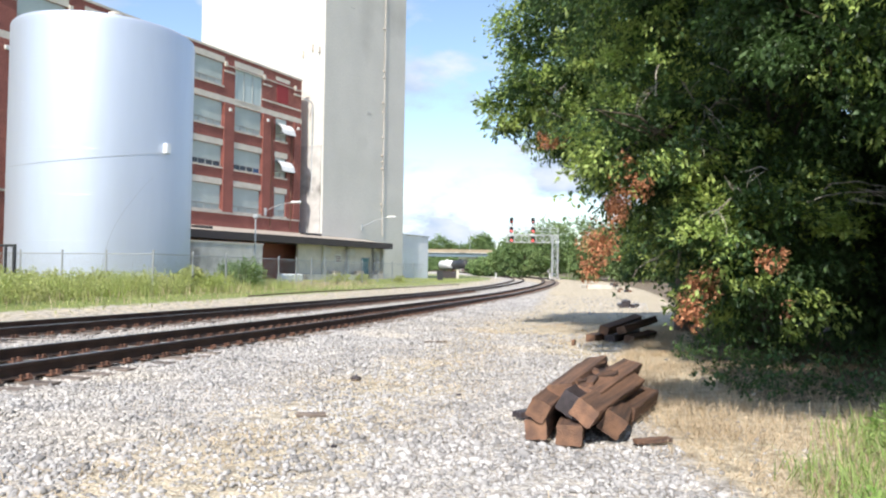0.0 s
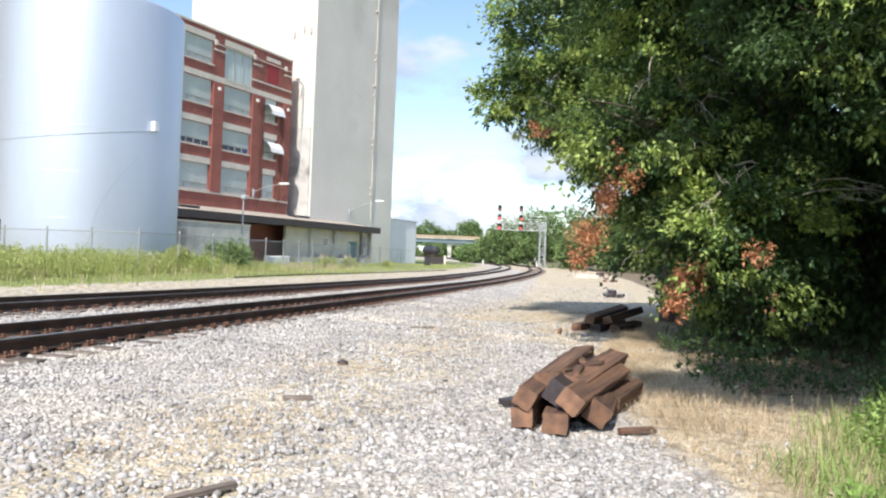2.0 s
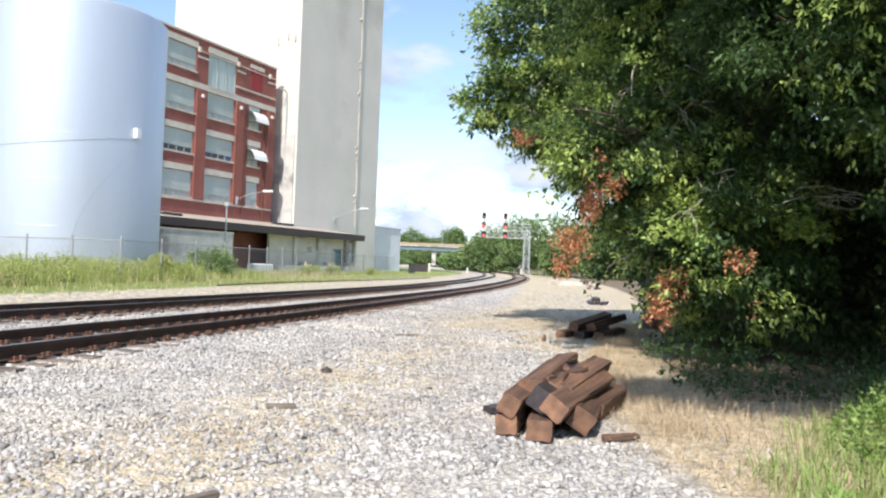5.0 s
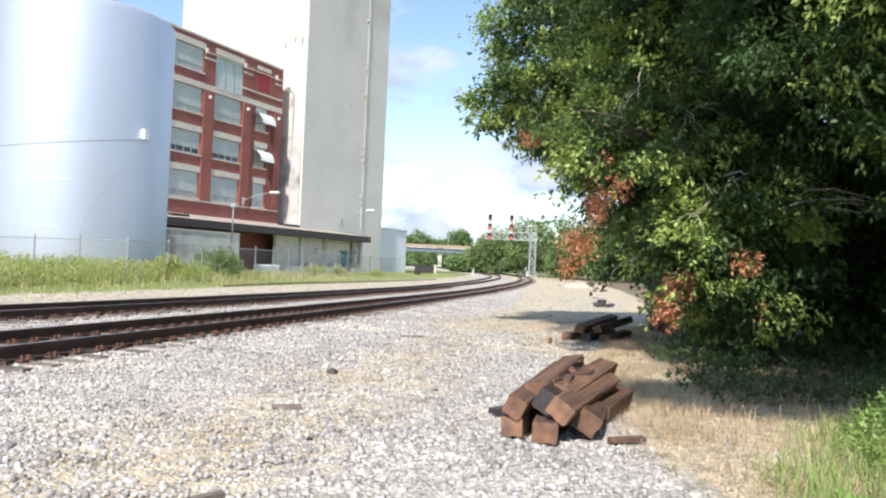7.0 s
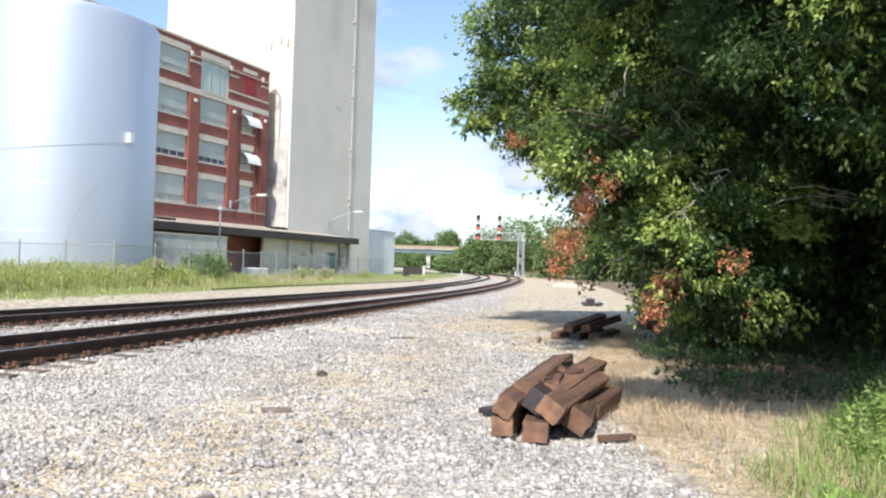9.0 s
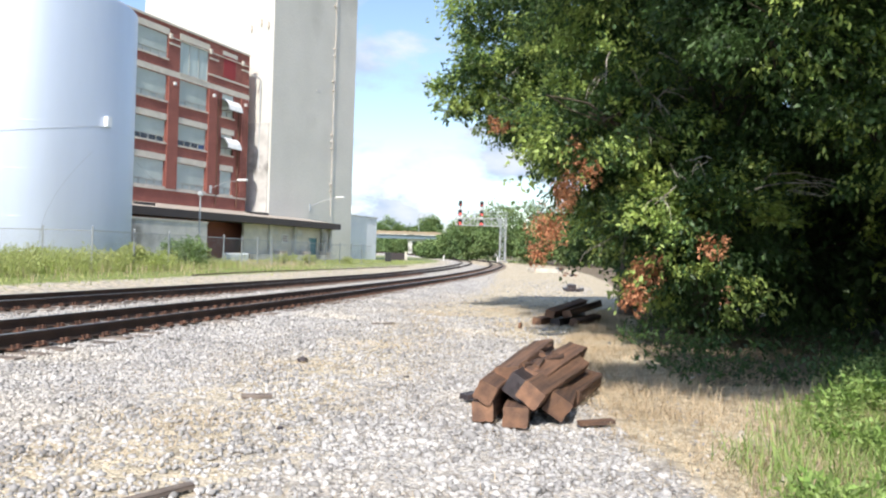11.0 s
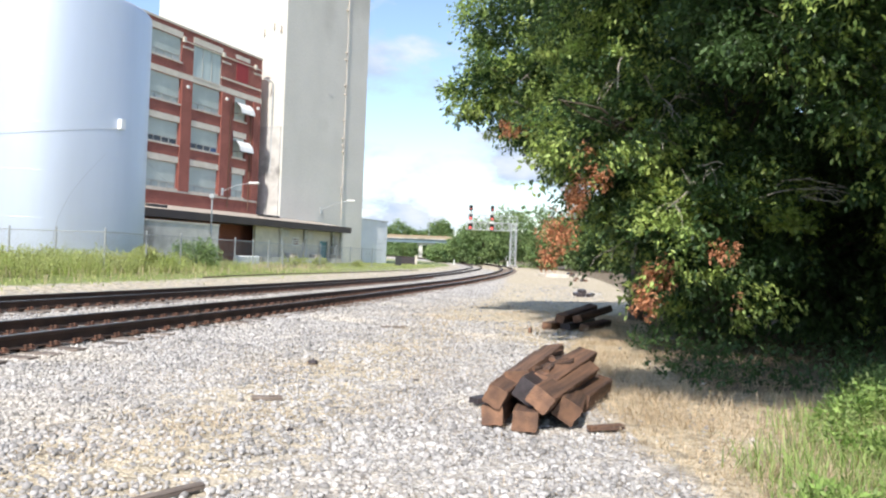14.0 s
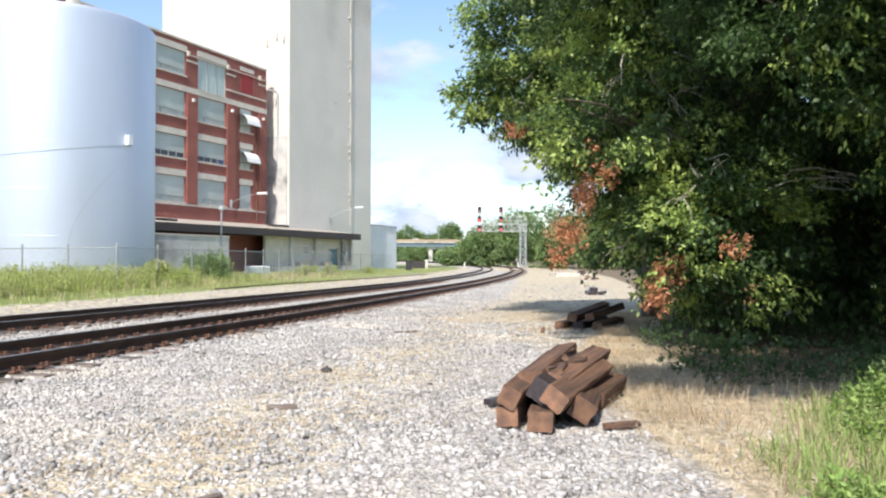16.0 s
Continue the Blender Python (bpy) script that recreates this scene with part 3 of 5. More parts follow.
def build_factory():
    fac = thing("factory", FAC, "five-storey red brick factory with pale sills and grey shutters", "building")
    rng = random.Random(7)
    holes, wins = [], []
    bay = -11.05
    b = 0
    while bay > LEFT_END + 1:
        for k, (z0, z1) in enumerate(FLOORS):
            kind = "panel" if (b == 0 and k == 3) else "open" if (k == 1 and b == 0) else "dark" if k == 1 and b < 2 else "plain"
            if kind == "panel":
                z0 = 18.95
            holes.append((bay, bay + 4.2, z0, z1))
            wins.append((bay, bay + 4.2, z0, z1, kind))
        bay -= 5.9
        b += 1
    for k, (z0, z1) in enumerate(FLOORS[:3]):
        holes.append((-4.5, -2.5, z0, z1))
        wins.append((-4.5, -2.5, z0, z1, "small"))
    bm = bmesh.new()
    wall_with_openings(bm, LEFT_END, 0, 0.0, 23.35, 0, 0.4, holes)
    part("wall", bm, M["brick"], fac, "red brick front wall")
    boxes("side_wall", M["brick"], fac, [(-0.4, 0, 0.4, 18, 0, 23.35), (LEFT_END, LEFT_END + 0.4, 0.4, 18, 0, 23.35), (LEFT_END, 0, 18, 18.4, 0, 23.35)])
    boxes("roof", M["roof"], fac, [(LEFT_END + 0.4, -0.4, 0.4, 18, 22.9, 23.1)])
    boxes("floor_slab", M["grey"], fac, [(LEFT_END + 0.4, -0.4, 0.75, 18, z, z + 0.15) for z in (6.6, 10.8, 15.0, 19.2)])
    boxes("room_wall", M["grey"], fac, [(LEFT_END + 0.4, -0.4, 1.6, 1.75, 0.2, 22.8)])
    boxes("coping", M["cream"], fac, [(LEFT_END - 0.05, 0.08, -0.10, 0.5, 23.35, 23.55)], "pale stone coping")
    boxes("band", M["cream"], fac, [(LEFT_END, 0.06, -0.07, -0.003, 18.32, 18.9)], "pale concrete band")
    boxes("ledge", M["cream"], fac, [(LEFT_END, 0.06, -0.12, -0.003, 6.95, 7.12)], "pale concrete ledge")
    # pilasters between the bays, stopping at the bands
    edges = [(-6.85, -5.25), (-1.5, 0.0)]
    bay = -11.05
    while bay > LEFT_END + 2:
        edges.append((bay - 1.7, bay))
        bay -= 5.9
    for a, c in edges:
        boxes("pilaster", M["brick"], fac, [(a + 0.12, c - 0.12, -0.16, -0.003, 7.13, 18.31)])
        boxes("pilaster_head", M["cream"], fac, [(a + 0.1, a + 0.42, -0.2, -0.004, 22.0, 22.5), (a + 0.1, c - 0.1, -0.1, -0.004, 21.45, 21.62)])
        boxes("lamp_boss", M["white"], fac, [((a + c) / 2 - 0.14, (a + c) / 2 + 0.14, -0.34, -0.163, 17.5, 17.8)])
    for k, (z0, z1) in enumerate(FLOORS):
        spans = []
        bay = -11.05
        while bay > LEFT_END + 1:
            if k != 2:
                spans.append((bay - 0.1, bay + 4.3, -0.05, -0.003, z1 + 0.004, z1 + 0.62))
            bay -= 5.9
        if k != 2 and k != 3:
            spans.append((-4.6, -2.4, -0.05, -0.003, z1 + 0.004, z1 + 0.62))
        for sp in spans:
            boxes("lintel", M["cream"], fac, [sp])
    for w in wins:
        factory_window(fac, *w, rng)
    boxes("panel", M["red"], fac, [(-4.4, -2.45, -0.04, -0.003, 20.05, 22.4)], "dark red door panel")
    boxes("lintel", M["cream"], fac, [(-4.6, -2.2, -0.06, -0.003, 22.42, 22.85)])
    boxes("ledge", M["cream"], fac, [(-6.85, 0.03, -0.08, -0.003, 19.75, 19.92)])
    boxes("gutter", M["cream"], fac, [(-12.6, 0.05, -0.1, -0.005, 22.1, 22.2)])
    bm = bmesh.new()
    for x in (-5.2, -1.75):
        tube(bm, [(x, -0.1, 6), (x, -0.1, 18)], 0.07, 6)
    part("downpipe", bm, M["rust"], fac, "rusty downpipe")
    bm = bmesh.new()
    tube(bm, [(0.0, -0.3, 21.3), (1.2, -0.4, 21.2), (1.5, -0.5, 20.9), (1.55, -0.5, 10.5)], 0.09, 8)
    part("vent_pipe", bm, M["steel"], fac, "thin grey pipe down the side")
    return fac


def build_awning(z):
    a = thing("awning", FAC @ pose(-3.45, -0.003, z), "white curved cloth awning over a factory window", "awning", "factory awnings")
    bm = bmesh.new()
    prof = [(0.0, 1.75), (-0.4, 1.68), (-0.75, 1.42), (-0.98, 1.05), (-1.08, 0.65), (-1.1, 0.5)]
    ra = [[bm.verts.new((x, y, zz)) for y, zz in prof] for x in (-1.15, 1.15)]
    for i in range(len(prof) - 1):
        bm.faces.new((ra[0][i], ra[0][i + 1], ra[1][i + 1], ra[1][i]))
    part("canopy", bm, M["awning"], a)
    # inner face of the hood; its shade is put in as a dark colour
    bm = bmesh.new()
    rb = [[bm.verts.new((x, y * 0.95, zz - 0.06)) for y, zz in prof] for x in (-1.13, 1.13)]
    for i in range(len(prof) - 1):
        bm.faces.new((rb[1][i], rb[1][i + 1], rb[0][i + 1], rb[0][i]))
    part("lining", bm, M["fascia"], a, "awning underside coloured dark for its shade")
    bm = bmesh.new()
    tube(bm, [(-1.1, -1.07, 0.48), (1.1, -1.07, 0.48)], 0.03, 6)
    for x in (-1.1, 1.1):
        tube(bm, [(x, 0, 0.48), (x, -1.07, 0.48)], 0.03, 6)
    part("frame", bm, M["black"], a)


def build_tower():
    t = thing("elevator_tower", FAC @ pose(1.67, -2.0, 0), "tall windowless pale concrete elevator tower", "tower")
    boxes("body", M["tower"], t, [(0, 19.0, 0, 19.7, 0, 52)], bevel=0.08)
    boxes("cap", M["grey"], t, [(-0.3, 19.3, -0.3, 20, 52, 53)])
    # thin grey slab over the lower part of the side face
    boxes("cladding", M["grey"], t, [(-0.16, -0.004, 0.22, 5.0, 5.0, 16.0)], "thin grey slab on the lower side")
    bm = bmesh.new()
    tube(bm, [(13.2, -0.16, 6), (13.2, -0.16, 30), (13.2, -0.16, 51)], 0.05, 8)
    part("riser_pipe", bm, M["pipe"], t, "tan rusty riser pipe")
    rng = random.Random(3)
    for z in (9.2, 10.1, 14.8, 15.7, 16.6, 19.0, 22.4, 23.6, 27.0, 27.9, 33.5):
        boxes("bracket", M["pipe"], t, [(13.0 - rng.uniform(0, .2), 13.4, -0.24, -0.004, z, z + 0.14)])
    # small spouts on the bright side, a patch on the shaded side
    for y, z in ((3.0, 26.8), (1.6, 27.4), (0.6, 27.0)):
        boxes("vent", M["pipe"], t, [(-0.3, -0.004, y, y + 0.22, z, z + 0.7)])
    boxes("patch", M["grey"], t, [(9.3, 10.3, -0.05, -0.004, 21.6, 21.85)])
    boxes("patch", M["grey"], t, [(5.2, 6.0, -0.04, -0.004, 34.0, 34.15)])
    # thin horizontal pour joints
    boxes("joint", M["tower"], t, [(0.1, 18.9, -0.005, -0.003, z, z + 0.05) for z in np.arange(7.5, 51, 3.05)])


def build_dock():
    d = thing("loading_dock", FAC @ pose(0, -7.0, 0), "low loading dock with a tan roof and dark brown fascia", "building")
    bm = bmesh.new()
    x0, x1 = -34.0, 9.3
    for a, b, dep, top in ((x0, 1.67, 6.99, 5.62), (1.67, x1, 4.98, 5.35)):
        pts = [(a, 0, 4.66), (b, 0, 4.66), (b, dep, top), (a, dep, top)]
        up = [bm.verts.new(p) for p in pts]
        dn = [bm.verts.new((p[0], p[1], p[2] - 0.2)) for p in pts]
        bm.faces.new(up)
        bm.faces.new(dn[::-1])
        for i in range(4):
            bm.faces.new((up[i], dn[i], dn[(i + 1) % 4], up[(i + 1) % 4]))
    part("roof", bm, M["roof"], d, "tan sloping roof")
    boxes("fascia", M["fascia"], d, [(x0, x1 + 0.05, -0.12, -0.003, 4.02, 4.72), (x1 + 0.004, x1 + 0.12, 0.0, 4.95, 4.02, 4.72)], "dark brown fascia board")
    boxes("soffit", M["fascia"], d, [(x0, x1, 0.0, 4.9, 4.05, 4.12)])
    boxes("skylight", M["black"], d, [(-20.5, -18.3, 2.6, 3.6, 4.95, 5.25)])
    boxes("skylight", M["black"], d, [(-1.6, 1.2, 4.6, 5.6, 5.25, 5.55)])
    boxes("wall", M["cream"], d, [(-7.6, -3.4, 1.1, 1.4, 0, 4.04), (-3.396, 4.3, 1.2, 1.45, 0, 4.04), (6.2, 9.25, 1.2, 1.45, 0, 4.04), (4.304, 6.196, 1.2, 1.45, 2.9, 4.04)], "stained pale panel wall")
    boxes("brick_wall", M["brick"], d, [(-16.5, -5.5, 3.2, 3.5, 0, 4.04), (-34, -16.504, 3.3, 3.6, 0, 4.04)], "recessed red brick wall")
    boxes("door", M["teal"], d, [(4.35, 6.15, 1.33, 1.41, 0.05, 2.86)], "teal dock door")
    boxes("door_frame", M["pipe"], d, [(4.25, 4.36, 1.15, 1.197, 0, 2.95), (6.14, 6.25, 1.15, 1.197, 0, 2.95)])
    for x in (-3.6, 1.0, 6.7, 8.6):
        boxes("column", M["grey"], d, [(x, x + 0.35, 0.8, 1.09, 0, 4.04)])
    for v in ((-2.9, -1.9, 1.02, 1.19, 3.1, 3.8), (1.8, 2.8, 1.02, 1.19, 3.0, 3.8), (7.4, 8.2, 1.02, 1.19, 2.2, 3.6)):
        boxes("vent", M["grey"], d, [v])
    boxes("plinth", M["grey"], d, [(-7.5, 9.2, 0.3, 0.797, -0.2, 0.9)], "grey concrete dock edge")
    boxes("sign", M["white"], d, [(-1.0, 0.2, 1.13, 1.197, 2.2, 3.1)], "faded pale sign")
    boxes("sign_bar", M["rust"], d, [(-0.9, 0.1, 1.11, 1.127, z, z + 0.12) for z in (2.35, 2.6, 2.85)])


def build_block_wall():
    w = thing("block_wall", FAC @ pose(-17.0, -9.2, 0.2), "stained grey concrete block enclosure beside the dock", "wall")
    bm = bmesh.new()
    box(bm, -16, 0, 0, 0.3, 0, 3.35)
    box(bm, -0.3, 0, 0.304, 2.1, 0, 3.35)
    part("wall", bm, M["grey"], w)
    boxes("coping", M["cream"], w, [(-16.05, 0.06, -0.06, 0.36, 3.354, 3.48)])


def build_tank():
    R, H = 4.9, 14.5
    t = thing("storage_tank", pose(-19.85, 43.6, 0.3), "large silver painted cylindrical storage tank", "tank")
    bm = bmesh.new()
    lathe(bm, [(R, 0), (R, 0.05), (R, 0.2), (R, H - 0.4), (R, H - 0.2), (R - 0.02, H - 0.08), (R - 0.08, H - 0.01), (R - 0.14, H)], 160)
    part("shell", bm, M["tank"], t, smooth=False)
    bpy.data.objects[t.children[0].name].data.shade_smooth()
    bm = bmesh.new()
    lathe(bm, [(R - 0.12, H + 0.004), (R * 0.5, H + 0.5), (0.2, H + 0.75)], 64)
    part("roof", bm, M["tank"], t)
    bm = bmesh.new()
    for z in (2.42, 4.83, 7.25, 9.66, 12.1):
        lathe(bm, [(R + 0.002, z), (R + 0.005, z + 0.01), (R + 0.005, z + 0.03), (R + 0.002, z + 0.04)], 128)
    part("weld_seam", bm, M["tank"], t)
    a0 = math.radians(-26.5)

    def on(a, z, out=0.0):
        return ((R + out) * math.cos(a), (R + out) * math.sin(a), z)
    box_at = pose(*on(a0, 7.7, 0.14), 0, 0, math.degrees(a0))
    bm = bmesh.new()
    box(bm, -0.14, 0.16, -0.16, 0.16, -0.28, 0.28, 0.02, box_at)
    part("junction_box", bm, M["shed"], t, "small white junction box")
    bm = bmesh.new()
    tube(bm, [on(a0 - k * 0.13, 7.5 - 1.1 * math.sin(min(k, 14) / 14 * 1.57), 0.03) for k in range(15)], 0.009, 5)
    # finer tube on the shell that stands in for a wire's cast shadow
    tube(bm, [on(a0 - 0.16 - 0.5 * (1 - (1 - k / 12) ** 2), 6.0 - 0.42 * k, 0.02) for k in range(13)], 0.006, 5)
    # free span from the box to the dock roof
    p0, p1 = Vector(on(a0, 7.5, 0.2)), Vector((-3.2, 34.0, 7.1))
    tube(bm, [p0.lerp(p1, k / 12) - Vector((0, 0, 1.6 * (k / 12) * (1 - k / 12))) for k in range(13)], 0.014, 5)
    part("cable", bm, M["cable"], t, "thin drooping cable, with a wire's shadow modelled as a finer line")
    bm = bmesh.new()
    lathe(bm, [(0.4, H + 0.2), (0.4, H + 0.5), (0.3, H + 0.6)], 16, pose(1.6, -2.6, 0))
    part("vent", bm, M["cream"], t)


build_factory()
build_awning(15.9)
build_awning(11.75)
build_tower()
build_dock()
build_block_wall()
build_tank()


def build_shed():
    s = thing("metal_shed", FAC @ pose(21.0, -1.0, 0.2), "blue-grey corrugated metal shed beside the tower", "shed")
    bm = bmesh.new()
    box(bm, 0, 9.0, 0, 8, 0, 6.3)
    part("wall", bm, M["shed"], s)
    boxes("rib", M["shed"], s, [(x, x + 0.08, -0.02, -0.003, 0.1, 6.25) for x in np.arange(0.4, 9, 0.6)])
    boxes("roof", M["steel"], s, [(-0.1, 9.1, -0.15, 8.1, 6.304, 6.42)])


build_shed()


# ---------------------------------------------------------------- signal gantry
def truss(bm, a, b, w, h, n, r=0.05):
    """A box truss between two points with chords, posts and diagonals."""
    a, b = Vector(a), Vector(b)
    ax = (b - a).normalized()
    up = Vector((0, 0, 1)) if abs(ax.z) < 0.7 else Vector((1, 0, 0))
    side = ax.cross(up).normalized()
    up = side.cross(ax).normalized()
    cs = [side * sx * w / 2 + up * sz * h / 2 for sx, sz in ((-1, -1), (1, -1), (1, 1), (-1, 1))]
    for c in cs:
        tube(bm, [a + c, b + c], r * 1.5, 6)
    for i in range(n + 1):
        p = a + (b - a) * i / n
        for j in range(4):
            tube(bm, [p + cs[j], p + cs[(j + 1) % 4]], r, 5)
        if i < n:
            q = a + (b - a) * (i + 1) / n
            for j in range(4):
                u, v = (cs[j], cs[(j + 1) % 4]) if i % 2 else (cs[(j + 1) % 4], cs[j])
                tube(bm, [p + u, q + v], r, 5)


def build_gantry():
    g = thing("signal_gantry", pose(21.1, 142, 0.45), "silver steel cantilever signal gantry over the tracks", "signal gantry")
    bm = bmesh.new()
    truss(bm, (0, 0, 0), (0, 0, 8.0), 1.05, 1.05, 6, 0.055)
    part("leg", bm, M["steel"], g)
    bm = bmesh.new()
    truss(bm, (0.5, 0, 7.3), (-9.1, 0, 7.3), 1.1, 1.4, 7, 0.055)
    part("beam", bm, M["steel"], g)
    bm = bmesh.new()
    for z in (8.7, 9.3):
        tube(bm, [(0.6, -0.5, z), (-8.6, -0.5, z)], 0.035, 5)
        tube(bm, [(0.6, 0.5, z), (-8.6, 0.5, z)], 0.035, 5)
    for x in np.linspace(0.6, -8.6, 7):
        tube(bm, [(x, -0.5, 8.0), (x, -0.5, 9.35)], 0.035, 5)
        tube(bm, [(x, 0.5, 8.0), (x, 0.5, 9.35)], 0.035, 5)
    part("handrail", bm, M["steel"], g)
    boxes("footing", M["grey"], g, [(-0.9, 0.9, -0.9, 0.9, -0.6, 0.12)])
    for x in (-8.35, -4.3):
        bm = bmesh.new()
        tube(bm, [(x, -0.66, 6.4), (x, -0.66, 11.1)], 0.07, 6)
        m = part("signal_mast", bm, M["steel"], g)
        for i, z in enumerate((10.6, 8.85, 7.1)):
            bm = bmesh.new()
            box(bm, x - 0.33, x + 0.33, -0.95, -0.71, z - 0.5, z + 0.6, 0.08)
            for dz in (-0.2, 0.24):
                tube(bm, [(x, -0.95, z + dz), (x, -1.25, z + dz + 0.02)], 0.19, 10, cap=False)
            part("signal_head", bm, M["black"], g, "black signal head with hoods")
            bm = bmesh.new()
            tube(bm, [(x, -0.96, z - 0.2), (x, -0.985, z - 0.2)], 0.26 if i else 0.12, 12)
            part("lens", bm, M["lamp_red"], g, "lit red signal lens")
            if i:
                boxes("backing", M["white"], g, [(x - 0.36, x + 0.36, -0.70, -0.66, z + 0.66, z + 1.1)])


build_gantry()


# ---------------------------------------------------------------- foliage
def leaf_cloud(blobs, count, size, rng, shell=0.45, droop=0.5, per=5, gap=0.25, floor=None, cluster=0.0, many=16, hollow=2.6):
    """Places and faces of leaf sprays spread through the outer shell of several rounded masses."""
    vol = np.array([b[3] * b[4] + b[4] * b[5] + b[3] * b[5] for b in blobs])
    pick = rng.choice(len(blobs), count, p=vol / vol.sum())
    B = np.array(blobs)[pick]
    d = rng.normal(size=(count, 3))
    d /= np.linalg.norm(d, axis=1)[:, None]
    # lumpy outline
    lump = 1 + 0.16 * np.sin(d[:, 0] * 7 + B[:, 0] * 3) * np.sin(d[:, 1] * 6 + B[:, 1]) + 0.12 * np.sin(d[:, 2] * 11 + B[:, 2] * 5 + d[:, 0] * 5)
    r = (1 - shell * rng.random(count) ** 1.5) * lump
    c = B[:, :3] + d * B[:, 3:6] * r[:, None]
    hole = bumps(c[:, 0] * 1.0 + c[:, 2] * 0.7, c[:, 1] + c[:, 2], hollow, 1.0)
    keep = hole > gap
    if floor is not None:
        keep &= c[:, 2] > floor
    c, d = c[keep], d[keep]
    if cluster:
        # twigs: sprays gathered into flattened fans, with dark gaps between
        m = max(1, len(c) // many)
        own = rng.integers(0, m, len(c))
        spread = rng.normal(0, 1, (len(c), 3)) * np.array([1, 1, 0.45]) * cluster * rng.uniform(0.6, 1.4, m)[own][:, None]
        spread[:, 2] -= 0.5 * np.hypot(spread[:, 0], spread[:, 1])
        c, d = c[:m][own] + spread, d[:m][own]
        if floor is not None:
            c[:, 2] = np.maximum(c[:, 2], floor)
    n = len(c)
    # a spray: a few leaflets along a drooping stalk that points outwards
    out = d + rng.normal(0, 0.45, (n, 3))
    out[:, 2] -= droop
    out /= np.linalg.norm(out, axis=1)[:, None]
    c = np.repeat(c, per, 0)
    out = np.repeat(out, per, 0)
    n *= per
    k = np.tile(np.arange(per), n // per)
    c = c + out * (size * 1.0 * (k / per))[:, None] + rng.normal(0, size * 0.38, (n, 3))
    ax = out + rng.normal(0, 0.6, (n, 3))
    ax /= np.linalg.norm(ax, axis=1)[:, None]
    nor = rng.normal(0, 0.55, (n, 3))
    nor[:, 2] += 0.9
    side = np.cross(ax, nor)
    side /= np.linalg.norm(side, axis=1)[:, None] + 1e-6
    nor = np.cross(side, ax)
    L = size * rng.uniform(0.7, 1.35, n)[:, None]
    W = L * rng.uniform(0.19, 0.30, n)[:, None]
    p0 = c
    p1 = c + ax * L * 0.45 + side * W + nor * L * 0.06
    p2 = c + ax * L - nor * L * 0.12
    p3 = c + ax * L * 0.45 - side * W + nor * L * 0.06
    v = np.stack([p0, p1, p2, p3], 1).reshape(-1, 3)
    i = np.arange(n)[:, None] * 4
    f = np.concatenate([i + [0, 1, 2], i + [0, 2, 3]], 0)
    f = np.stack([f[:n], f[n:]], 1).reshape(-1, 3)
    return v, f


def limb(bm, a, b, r0, r1, rng, bend=0.15, n=6):
    a, b = Vector(a), Vector(b)
    L = (b - a).length
    off = Vector((rng.uniform(-1, 1), rng.uniform(-1, 1), rng.uniform(-0.3, 1))) * bend * L
    pts = [a.lerp(b, t) + off * (t * (1 - t) * 2) + Vector((rng.uniform(-1, 1), rng.uniform(-1, 1), rng.uniform(-1, 1))) * 0.02 * L for t in np.linspace(0, 1, n)]
    tube(bm, pts, r0, 8, r1)


